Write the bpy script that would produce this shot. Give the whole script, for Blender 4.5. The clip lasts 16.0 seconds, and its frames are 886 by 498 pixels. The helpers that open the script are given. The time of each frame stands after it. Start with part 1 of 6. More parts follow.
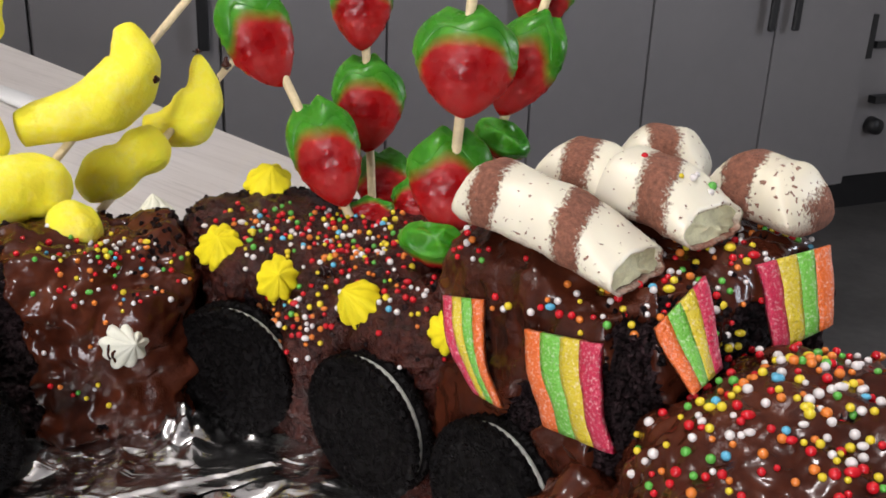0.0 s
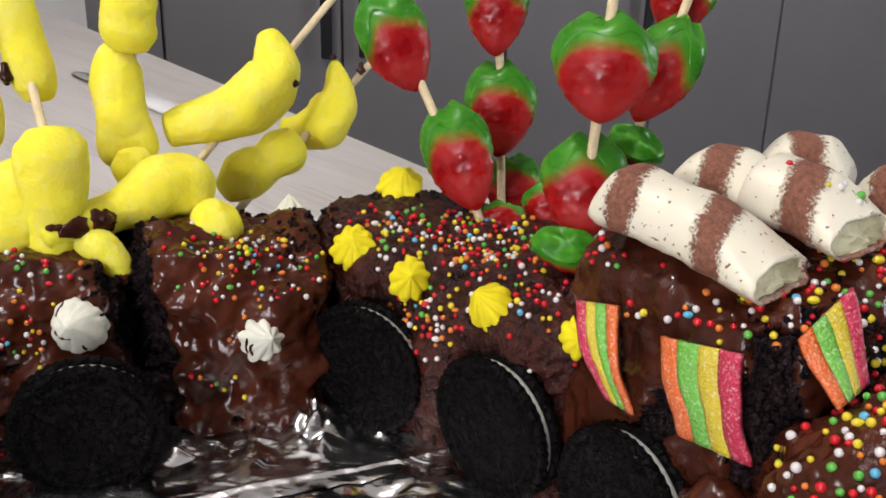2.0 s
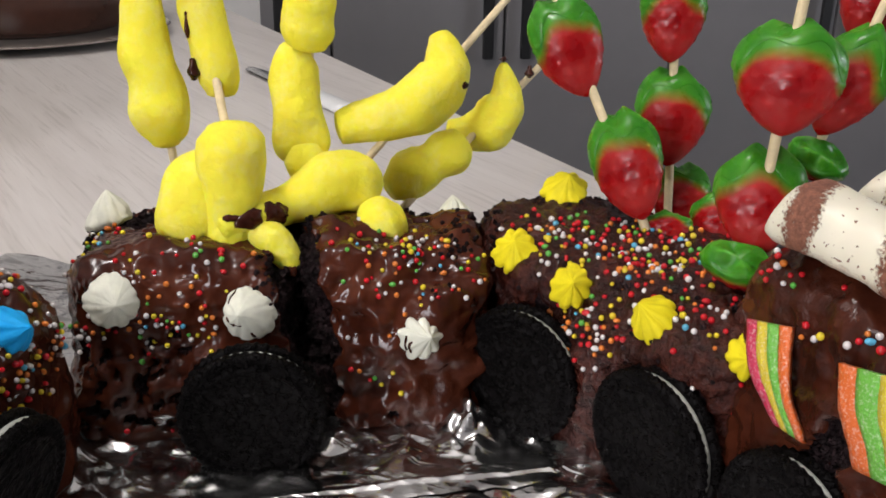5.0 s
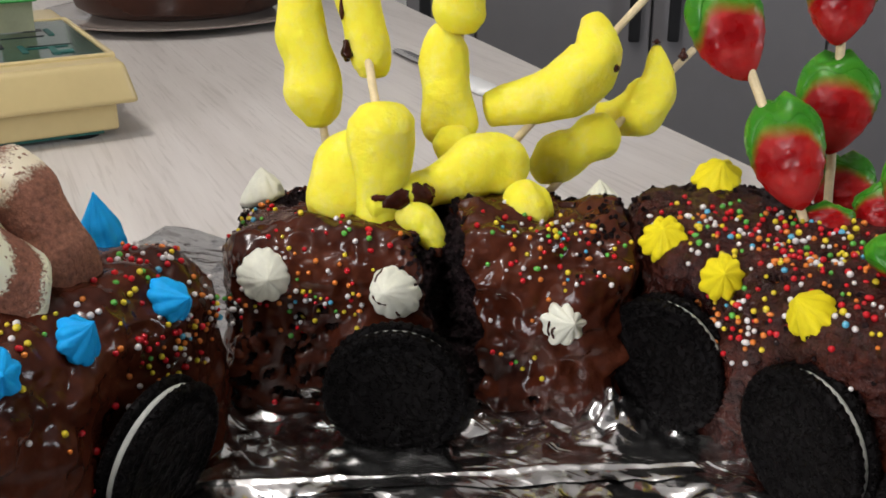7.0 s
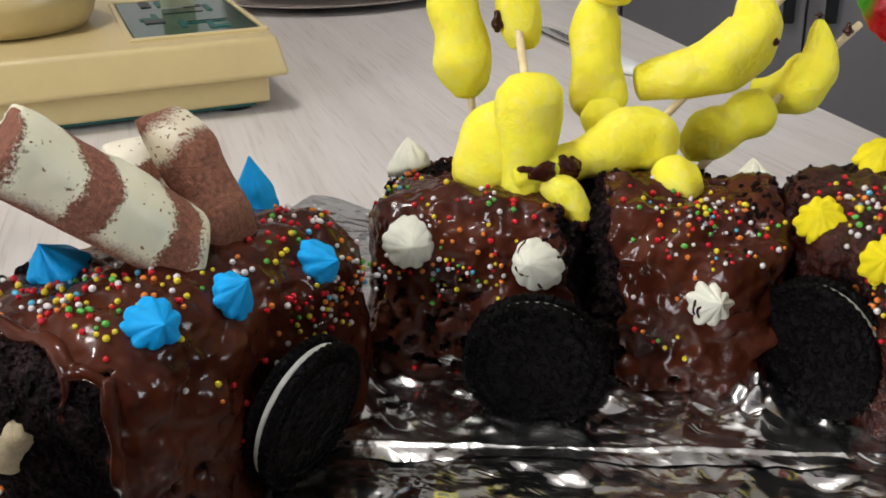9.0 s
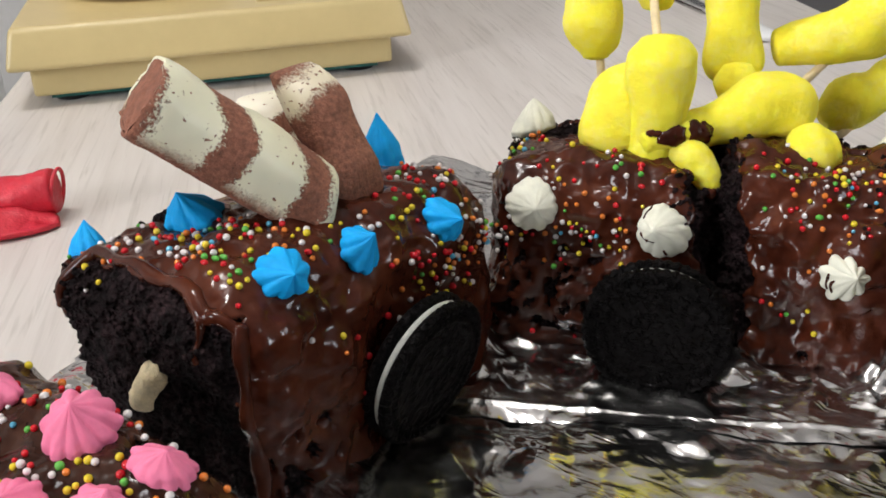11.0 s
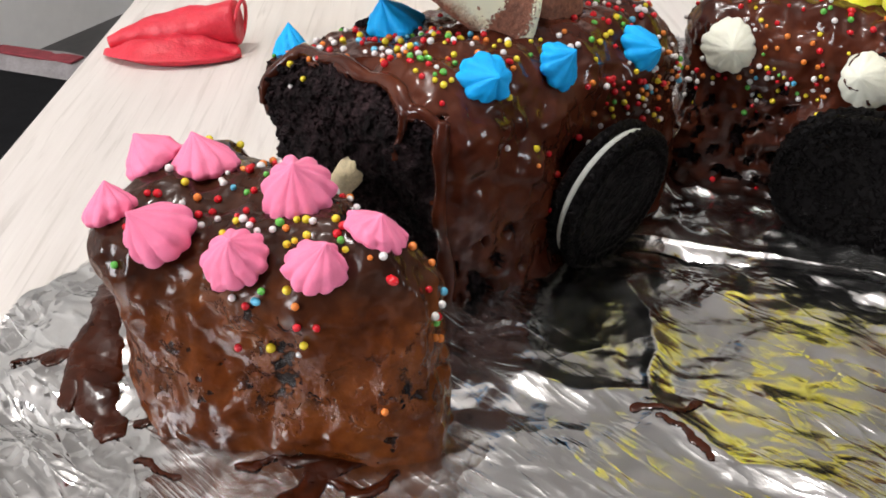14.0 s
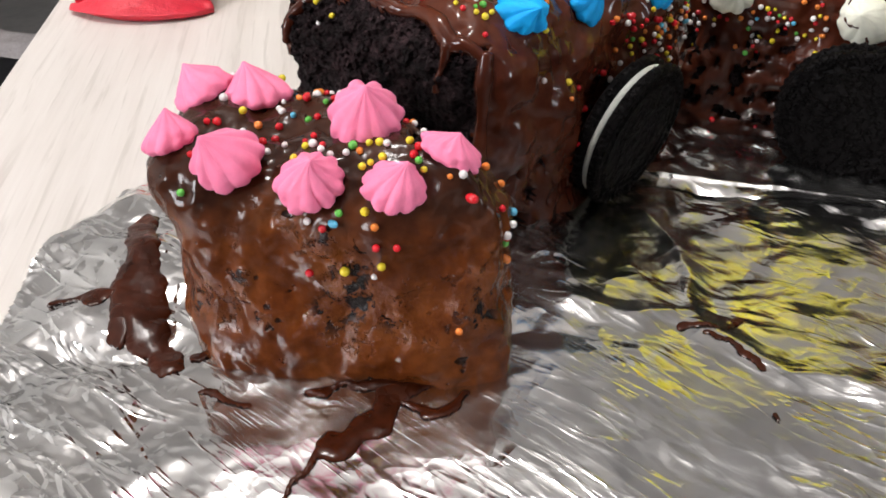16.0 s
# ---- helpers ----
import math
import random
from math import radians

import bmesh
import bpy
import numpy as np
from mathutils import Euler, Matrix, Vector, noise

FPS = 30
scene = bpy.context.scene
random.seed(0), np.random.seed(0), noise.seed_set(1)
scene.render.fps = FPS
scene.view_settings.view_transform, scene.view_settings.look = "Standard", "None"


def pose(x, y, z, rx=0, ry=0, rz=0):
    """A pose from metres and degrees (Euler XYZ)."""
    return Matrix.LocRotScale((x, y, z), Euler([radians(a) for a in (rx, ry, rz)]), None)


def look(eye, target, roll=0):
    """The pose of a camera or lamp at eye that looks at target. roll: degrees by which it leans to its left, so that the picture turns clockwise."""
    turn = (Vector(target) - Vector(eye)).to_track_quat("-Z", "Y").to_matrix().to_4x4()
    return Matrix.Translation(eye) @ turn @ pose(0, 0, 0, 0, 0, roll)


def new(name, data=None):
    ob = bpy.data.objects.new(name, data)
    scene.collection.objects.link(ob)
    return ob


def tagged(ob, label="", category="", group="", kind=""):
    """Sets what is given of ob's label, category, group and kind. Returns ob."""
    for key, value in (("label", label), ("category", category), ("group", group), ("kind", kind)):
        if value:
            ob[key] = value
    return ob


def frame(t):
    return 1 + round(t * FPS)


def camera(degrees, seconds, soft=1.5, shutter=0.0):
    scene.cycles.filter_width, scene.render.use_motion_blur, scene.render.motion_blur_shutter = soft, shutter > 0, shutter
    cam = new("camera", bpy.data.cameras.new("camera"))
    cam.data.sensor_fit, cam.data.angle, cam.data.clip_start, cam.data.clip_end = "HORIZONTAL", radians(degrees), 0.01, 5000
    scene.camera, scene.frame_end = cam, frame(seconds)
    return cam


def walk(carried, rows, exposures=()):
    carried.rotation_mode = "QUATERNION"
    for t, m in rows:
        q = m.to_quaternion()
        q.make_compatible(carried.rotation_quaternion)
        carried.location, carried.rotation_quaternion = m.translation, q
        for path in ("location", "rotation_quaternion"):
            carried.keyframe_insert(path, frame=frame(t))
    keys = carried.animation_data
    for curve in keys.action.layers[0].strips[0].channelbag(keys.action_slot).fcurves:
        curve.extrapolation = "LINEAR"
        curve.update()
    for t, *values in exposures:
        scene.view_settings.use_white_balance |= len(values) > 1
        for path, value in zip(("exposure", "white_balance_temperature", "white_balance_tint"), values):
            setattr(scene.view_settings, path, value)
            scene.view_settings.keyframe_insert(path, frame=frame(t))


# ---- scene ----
cam = camera(48.44, 16.0, soft=1.7)
# seconds, place in metres, yaw, pitch, roll in degrees
ROWS = [
    (0.0, 0.0009, 0.0139, 0.1781, -2.49, -21.28, 2.39),
    (0.5, -0.0025, 0.0141, 0.1805, -1.56, -20.94, 2.15),
    (1.0, -0.0047, 0.0120, 0.1790, 0.36, -21.20, 2.22),
    (1.5, -0.0056, 0.0111, 0.1768, 2.73, -21.04, 1.87),
    (2.0, -0.0054, 0.0115, 0.1771, 4.43, -20.98, 1.37),
    (2.5, -0.0069, 0.0125, 0.1768, 6.04, -21.17, 1.31),
    (3.0, -0.0064, 0.0117, 0.1788, 8.17, -21.22, 0.82),
    (3.5, -0.0069, 0.0117, 0.1778, 9.49, -21.03, 0.67),
    (3.7, -0.0072, 0.0117, 0.1777, 9.55, -21.20, 0.69),
    (5.8, -0.0117, 0.0127, 0.1776, 16.83, -21.14, 0.87),
    (6.0, -0.0121, 0.0127, 0.1775, 17.48, -21.68, 0.69),
    (6.5, -0.0128, 0.0127, 0.1770, 20.42, -21.82, 0.10),
    (7.0, -0.0131, 0.0128, 0.1773, 22.20, -22.14, -0.43),
    (7.5, -0.0124, 0.0124, 0.1793, 24.87, -21.83, -1.09),
    (8.0, -0.0132, 0.0133, 0.1762, 26.26, -22.71, -1.17),
    (8.5, -0.0140, 0.0127, 0.1748, 28.16, -22.82, -1.37),
    (9.0, -0.0155, 0.0104, 0.1739, 30.63, -23.03, -1.59),
    (9.5, -0.0179, 0.0100, 0.1742, 32.99, -23.25, -2.11),
    (10.0, -0.0175, 0.0097, 0.1736, 34.83, -23.64, -2.52),
    (10.2, -0.0176, 0.0095, 0.1733, 35.27, -23.86, -2.58),
    (12.3, -0.0240, 0.0004, 0.1667, 41.31, -26.44, -1.23),
    (12.5, -0.0246, -0.0014, 0.1648, 41.65, -26.70, -1.13),
    (13.0, -0.0255, -0.0068, 0.1592, 43.21, -28.04, -1.18),
    (13.5, -0.0256, -0.0117, 0.1562, 45.38, -28.94, -1.37),
    (14.0, -0.0249, -0.0141, 0.1524, 45.85, -30.14, -1.09),
    (14.5, -0.0257, -0.0188, 0.1478, 45.66, -31.37, -0.91),
    (15.0, -0.0264, -0.0264, 0.1449, 45.43, -31.47, -1.06),
    (15.5, -0.0361, -0.0371, 0.1407, 42.63, -31.84, -0.12),
    (16.0, -0.0437, -0.0438, 0.1434, 39.80, -31.33, 0.69),
]
walk(cam, [(t, pose(x, y, z, 90 + pitch, 0, yaw) @ pose(0, 0, 0, 0, 0, roll)) for t, x, y, z, yaw, pitch, roll in ROWS],
     exposures=[(0.0, -0.49, 6480, 15), (3.5, -0.57, 6480, 15), (7.0, -0.65, 6500, 12), (10.0, -0.59, 6500, 11), (12.5, -0.21, 6500, 11), (14.0, -0.13, 6500, 12), (16.0, -0.11, 6500, 12)])

# ---- light ----
E1, E2 = Vector((0.927, 0.375, 0)), Vector((-0.375, 0.927, 0))   # the room's axes
FLOOR_Z, CEIL_Z, TABLE_Z, HANDLE_Z = -0.80, 1.75, -0.004, 0.0
TURN = math.degrees(math.atan2(0.375, 0.927))


def room(a, b, z=0.0):
    """A place in the room's own axes."""
    return E1 * a + E2 * b + Vector((0, 0, z))


world = bpy.data.worlds.new("world")
scene.world = world
world.use_nodes = True
sky = world.node_tree.nodes.new("ShaderNodeTexSky")
sky.sky_type, sky.sun_disc = "NISHITA", False
sky.sun_elevation, sky.sun_rotation = radians(40), radians(200)
world.node_tree.nodes["Background"].inputs["Strength"].default_value = 0.12
world.node_tree.links.new(sky.outputs["Color"], world.node_tree.nodes["Background"].inputs["Color"])


def area(name, eye, target, w, h, watts, colour):
    data = bpy.data.lights.new(name, "AREA")
    data.shape, data.size, data.size_y, data.energy, data.color = "RECTANGLE", w, h, watts, colour
    ob = new(name, data)
    ob.matrix_world = look(eye, target)
    return ob


WIN_A, WIN_B, WIN_Z = -1.55, -1.7, 0.75      # the window's middle in the room's axes
WIN2_B = -0.2                                # and the side window's, in the wall across
area("window_light", room(WIN_A, WIN_B + 0.05, WIN_Z), room(WIN_A + 1.0, 0.6, -0.2), 0.55, 1.05, 52, (0.97, 0.98, 1.0))
area("side_window_light", room(3.06, WIN2_B, WIN_Z), room(0.0, WIN2_B + 0.1, 0.0), 0.5, 1.0, 40, (0.86, 0.93, 1.0))
lamp = bpy.data.lights.new("added_top_light", "POINT")      # an unseen point light added overhead to brighten tops, ceiling and left wall
lamp.energy, lamp.color, lamp.shadow_soft_size = 52, (1.0, 0.98, 0.95), 0.10
new("added_top_light", lamp).location = room(-0.40, 0.12, CEIL_Z - 0.30)

# ---- materials ----


class Mat:
    """A node material with short ways to add nodes."""

    def __init__(self, name):
        self.m = bpy.data.materials.new(name)
        self.m.use_nodes = True
        self.t = self.m.node_tree
        self.b = self.t.nodes["Principled BSDF"]

    def node(self, kind, **values):
        n = self.t.nodes.new(kind)
        for key, value in values.items():
            if key in n.inputs:
                n.inputs[key].default_value = value
        return n

    def link(self, a, b):
        self.t.links.new(a, b)

    def coords(self, space="Object"):
        return self.node("ShaderNodeTexCoord").outputs[space]

    def noise(self, scale, detail=4.0, rough=0.55, vector=None, out="Fac", distortion=0.0):
        n = self.node("ShaderNodeTexNoise", Scale=scale, Detail=detail, Roughness=rough, Distortion=distortion)
        self.link(vector or self.coords(), n.inputs["Vector"])
        return n.outputs[out]

    def voronoi(self, scale, feature="F1", vector=None):
        n = self.node("ShaderNodeTexVoronoi", Scale=scale)
        n.feature = feature
        self.link(vector or self.coords(), n.inputs["Vector"])
        return n.outputs["Distance"]

    def ramp(self, fac, *stops, constant=False):
        n = self.t.nodes.new("ShaderNodeValToRGB")
        if constant:
            n.color_ramp.interpolation = "CONSTANT"
        while len(n.color_ramp.elements) < len(stops):
            n.color_ramp.elements.new(0.5)
        for e, (at, c) in zip(n.color_ramp.elements, stops):
            e.position, e.color = at, (*c, 1) if len(c) == 3 else c
        self.link(fac, n.inputs["Fac"])
        return n.outputs["Color"]

    def grey(self, fac, *stops):
        return self.ramp(fac, *[(a, (v, v, v)) for a, v in stops])

    def mix(self, fac, a, b, how="MIX"):
        n = self.t.nodes.new("ShaderNodeMix")
        n.data_type, n.blend_type = "RGBA", how
        for sock, value in ((n.inputs["Factor"], fac), (n.inputs[6], a), (n.inputs[7], b)):
            if isinstance(value, bpy.types.NodeSocket):
                self.link(value, sock)
            elif isinstance(value, tuple):
                sock.default_value = (*value, 1)
            else:
                sock.default_value = value
        return n.outputs[2]

    def math(self, how, a, b=0.5, c=0.0):
        n = self.t.nodes.new("ShaderNodeMath")
        n.operation = how
        for sock, value in ((n.inputs[0], a), (n.inputs[1], b), (n.inputs[2], c)):
            if isinstance(value, bpy.types.NodeSocket):
                self.link(value, sock)
            else:
                sock.default_value = value
        return n.outputs[0]

    def bump(self, height, strength, distance):
        n = self.node("ShaderNodeBump", Strength=strength, Distance=distance)
        self.link(height, n.inputs["Height"])
        before = self.b.inputs["Normal"]
        if before.is_linked:
            self.link(before.links[0].from_socket, n.inputs["Normal"])
        self.link(n.outputs["Normal"], before)
        return self

    def set(self, **values):
        for key, value in values.items():
            sock = self.b.inputs[key.replace("_", " ")]
            if isinstance(value, bpy.types.NodeSocket):
                self.link(value, sock)
            elif isinstance(value, tuple):
                sock.default_value = (*value, 1) if len(value) == 3 and sock.type == "RGBA" else value
            else:
                sock.default_value = value
        return self


def plain(name, colour, rough=0.5, spread=0.12, scale=60, bump=0.0, **more):
    """A surface of one colour with slight mottling at two scales."""
    m = Mat(name)
    dark = tuple(c * (1 - spread) for c in colour)
    light = tuple(min(1, c * (1 + spread)) for c in colour)
    n = m.mix(0.35, m.noise(scale, 3), m.noise(scale * 6, 2))
    m.set(Base_Color=m.ramp(n, (0.3, dark), (0.7, light)), Roughness=rough, **more)
    if bump:
        m.bump(m.noise(scale * 5, 3), 0.5, bump)
    return m.m


def wet(m, weight=0.13):
    """A thin wet film with fine ripples of its own, for small sharp glints."""
    ripple = m.node("ShaderNodeBump", Strength=0.30, Distance=0.0022)
    m.link(m.noise(200, 2, 0.5), ripple.inputs["Height"])
    inner = m.b.inputs["Normal"]
    if inner.is_linked:
        m.link(inner.links[0].from_socket, ripple.inputs["Normal"])
    m.link(ripple.outputs["Normal"], m.b.inputs["Coat Normal"])
    m.set(Coat_Weight=weight, Coat_Roughness=0.05, Coat_IOR=1.4)
    return m.m


def ganache():
    """Wet, lumpy chocolate: smooth runs beside pitted, crumbly patches."""
    m = Mat("ganache")
    big, small = m.noise(38, 4), m.noise(170, 5, 0.6)
    col = m.ramp(m.mix(0.35, big, small), (0.32, (0.014, 0.0030, 0.0015)), (0.5, (0.052, 0.0118, 0.0056)), (0.72, (0.110, 0.0285, 0.0125)))
    pitted = m.grey(m.noise(26, 3, 0.6), (0.52, 0.0), (0.66, 1.0))
    m.set(Base_Color=col, Roughness=m.mix(pitted, m.grey(m.noise(90, 2), (0.35, 0.10), (0.7, 0.24)), (0.26, 0.26, 0.26)), Specular_IOR_Level=0.22)
    m.bump(m.noise(50, 2, 0.45), 0.45, 0.0045)
    m.bump(m.noise(125, 2, 0.5), 0.30, 0.0024)
    m.bump(m.math("MULTIPLY", pitted, m.noise(420, 3, 0.6)), 0.45, 0.0020)
    return wet(m, 0.18)


def ganache_rough():
    """Coating soaked into torn crumb: porous, wet and purplish brown."""
    m = Mat("ganache_rough")
    n = m.mix(0.5, m.noise(60, 4), m.noise(330, 4, 0.65))
    m.set(Base_Color=m.ramp(n, (0.34, (0.006, 0.0014, 0.0009)), (0.5, (0.036, 0.0078, 0.0048)), (0.70, (0.092, 0.0220, 0.0130))), Roughness=m.grey(m.noise(120, 3), (0.35, 0.10), (0.7, 0.24)), Specular_IOR_Level=0.12)
    m.bump(m.noise(90, 3, 0.5), 0.5, 0.004)
    m.bump(m.noise(330, 4, 0.65), 0.75, 0.0034)
    return wet(m, 0.42)


def ganache_thin():
    """The thinner, browner coating of the low end piece, thick and dark on its top; black crumb shows through pits."""
    m = Mat("ganache_thin")
    sep = m.node("ShaderNodeSeparateXYZ")
    m.link(m.coords(), sep.inputs[0])
    z = m.math("ADD", sep.outputs["Z"], m.math("MULTIPLY", m.math("SUBTRACT", m.noise(70, 3), 0.5), 0.02))
    thick = m.grey(m.math("MULTIPLY", z, 10.0), (0.36, 0.0), (0.47, 1.0))
    big, small = m.noise(45, 4), m.noise(200, 5, 0.6)
    mixed = m.mix(0.4, big, small)
    thin = m.ramp(mixed, (0.33, (0.036, 0.0075, 0.0019)), (0.5, (0.095, 0.023, 0.0050)), (0.7, (0.19, 0.055, 0.012)))
    fat = m.ramp(mixed, (0.33, (0.014, 0.004, 0.0022)), (0.7, (0.060, 0.020, 0.010)))
    col = m.mix(thick, thin, fat)
    band = m.grey(m.math("MULTIPLY", z, 10.0), (0.13, 0.0), (0.20, 1.0), (0.34, 1.0), (0.42, 0.0))
    cluster = m.math("MULTIPLY", band, m.grey(m.noise(40, 3, 0.6), (0.50, 0.0), (0.60, 1.0)))
    pits = m.math("MULTIPLY", cluster, m.grey(m.noise(210, 4, 0.7), (0.54, 0.0), (0.585, 1.0)))
    spots = m.math("MAXIMUM", pits, m.grey(m.noise(150, 3, 0.55), (0.655, 0.0), (0.68, 0.9)))
    m.set(Base_Color=m.mix(spots, col, (0.008, 0.005, 0.004)), Roughness=m.grey(m.noise(90, 3), (0.35, 0.10), (0.7, 0.26)), Specular_IOR_Level=0.20)
    m.bump(m.noise(45, 2, 0.5), 0.3, 0.004)
    m.bump(m.noise(170, 2, 0.5), 0.35, 0.0020)
    m.bump(m.math("SUBTRACT", 1.0, spots), 0.7, 0.0022)
    m.bump(m.math("MULTIPLY", cluster, m.noise(300, 4, 0.7)), 0.45, 0.0030)
    m.bump(m.math("MULTIPLY", m.math("SUBTRACT", 1.0, thick), m.noise(430, 3, 0.6)), 0.12, 0.0018)
    return wet(m, 0.15)


def syrup():
    """Runny chocolate, smooth and thin."""
    m = Mat("runny_chocolate")
    col = m.ramp(m.mix(0.4, m.noise(70, 3), m.noise(300, 3)), (0.3, (0.014, 0.0030, 0.0012)), (0.7, (0.055, 0.0115, 0.0035)))
    m.set(Base_Color=col, Roughness=m.grey(m.noise(120, 2), (0.4, 0.16), (0.65, 0.34)), Specular_IOR_Level=0.22)
    m.bump(m.noise(180, 2), 0.2, 0.0015)
    return m.m


def sponge():
    m = Mat("sponge")
    n = m.mix(0.5, m.noise(420, 4, 0.7), m.noise(120, 3))
    m.set(Base_Color=m.ramp(n, (0.38, (0.0028, 0.0017, 0.0020)), (0.52, (0.021, 0.0110, 0.0125)), (0.68, (0.075, 0.040, 0.044))), Roughness=0.75, Specular_IOR_Level=0.14)
    m.bump(m.noise(330, 5, 0.75), 1.0, 0.009)
    m.bump(m.voronoi(520), 1.0, 0.004)
    return m.m


def foil():
    """Kitchen foil: mirror-like facets, with fine scratches in some places."""
    m = Mat("foil")
    n = m.noise(30, 5, 0.6, distortion=0.6)
    xyz = m.node("ShaderNodeSeparateXYZ")
    m.link(m.coords(), xyz.inputs[0])
    corner = m.grey(m.math("ADD", xyz.outputs[0], m.math("MULTIPLY_ADD", xyz.outputs[1], 0.55, 0.5)), (0.312, 1.0), (0.35, 0.0))
    m.set(Base_Color=m.ramp(n, (0.3, (0.60, 0.60, 0.60)), (0.7, (0.78, 0.77, 0.76))), Metallic=1.0,
          Roughness=m.mix(corner, m.grey(m.noise(60, 3), (0.35, 0.13), (0.75, 0.28)), (0.07, 0.07, 0.07)))
    def ridged(scale, detail=2):
        return m.math("ABSOLUTE", m.math("SUBTRACT", m.noise(scale, detail, 0.5, distortion=0.3), 0.5))

    # the loose corner of the sheet is creased all over, the rest only here and there
    torn = m.math("MAXIMUM", corner, m.grey(m.noise(24, 2), (0.46, 0.08), (0.62, 0.40)))
    wob = m.node("ShaderNodeTexNoise", Scale=45.0, Detail=2.0)
    m.link(m.coords(), wob.inputs["Vector"])
    warped = m.node("ShaderNodeVectorMath")
    warped.operation = "MULTIPLY_ADD"
    m.link(wob.outputs["Color"], warped.inputs[0])
    warped.inputs[1].default_value = (0.022, 0.022, 0.022)
    m.link(m.coords(), warped.inputs[2])

    m.bump(m.noise(16, 2, 0.4), 0.14, 0.008)
    m.bump(ridged(26), 0.16, 0.007)
    # short slanting crinkles
    slant = m.node("ShaderNodeMapping")
    slant.inputs["Scale"].default_value = (1.0, 3.2, 1.0)
    slant.inputs["Rotation"].default_value = (0, 0, radians(-38))
    m.link(warped.outputs[0], slant.inputs["Vector"])
    crinkle = m.math("ABSOLUTE", m.math("SUBTRACT", m.noise(48, 3, 0.55, slant.outputs["Vector"]), 0.5))
    m.bump(m.math("MULTIPLY", m.math("SUBTRACT", 1.0, corner), m.math("MULTIPLY", m.grey(m.noise(18, 2), (0.42, 0.1), (0.60, 1.0)), crinkle)), 0.08, 0.0030)
    m.bump(m.math("MULTIPLY", torn, ridged(150, 2)), 0.14, 0.0012)
    # thin creases running every way
    for turn, scale, wide in ((12, 15, 0.030), (57, 19, 0.026), (101, 16, 0.030), (148, 22, 0.024)):
        mp = m.node("ShaderNodeMapping")
        mp.inputs["Scale"].default_value = (1.0, 3.6, 1.0)
        mp.inputs["Rotation"].default_value = (0, 0, radians(turn))
        m.link(m.coords(), mp.inputs["Vector"])
        off = m.math("ABSOLUTE", m.math("SUBTRACT", m.noise(scale, 2, 0.5, mp.outputs["Vector"]), 0.5))
        m.bump(m.math("MULTIPLY", torn, m.grey(off, (0.0, 1.0), (wide, 0.0))), 0.30, 0.0011)
    # small sharp-edged dents all over
    m.bump(m.voronoi(75, "F1", warped.outputs[0]), 0.16, 0.0040)
    m.bump(m.voronoi(190, "F1", warped.outputs[0]), 0.14, 0.0016)
    # long straight scratches, two ways
    for turn, scale, where in ((-40, 26, 20), (-22, 34, 27)):
        mp = m.node("ShaderNodeMapping")
        mp.inputs["Scale"].default_value = (1.0, 30.0, 1.0)
        mp.inputs["Rotation"].default_value = (0, 0, radians(turn))
        m.link(m.coords(), mp.inputs["Vector"])
        worn = m.grey(m.noise(where, 2), (0.50, 0.0), (0.62, 1.0))
        line = m.grey(m.noise(scale, 2, 0.6, mp.outputs["Vector"]), (0.58, 0.0), (0.66, 1.0))
        m.bump(m.math("MULTIPLY", worn, line), 0.15, 0.0006)
    return m.m


def whitewood():
    """White-washed wood print with fine dark pores along the board."""
    m = Mat("whitewood")
    mp = m.node("ShaderNodeMapping")
    mp.inputs["Scale"].default_value = (1.0, 22.0, 1.0)
    m.link(m.coords(), mp.inputs["Vector"])
    v = mp.outputs["Vector"]
    fine = m.noise(9, 5, 0.65, v, distortion=0.3)
    broad = m.noise(2.2, 3, 0.5, v)
    pores = m.noise(14, 3, 0.6, v, distortion=0.6)
    base = m.ramp(m.mix(0.5, fine, broad), (0.32, (0.54, 0.50, 0.46)), (0.5, (0.615, 0.575, 0.535)), (0.68, (0.675, 0.64, 0.60)))
    col = m.mix(m.grey(pores, (0.32, 0.5), (0.46, 0.0)), base, (0.42, 0.385, 0.345))
    m.set(Base_Color=col, Roughness=m.grey(fine, (0.3, 0.38), (0.7, 0.5)))
    m.bump(fine, 0.15, 0.0008)
    return m.m


def cookie_mat():
    m = Mat("cocoa_biscuit")
    n = m.mix(0.5, m.noise(900, 3), m.noise(150, 3))
    m.set(Base_Color=m.ramp(n, (0.3, (0.0016, 0.0013, 0.0014)), (0.7, (0.0054, 0.0042, 0.0044))), Roughness=0.5, Specular_IOR_Level=0.07)
    m.bump(m.grey(m.noise(310, 3, 0.6), (0.44, 0.0), (0.56, 1.0)), 1.0, 0.0017)
    m.bump(m.noise(1500, 3, 0.7), 0.4, 0.0006)
    return m.m


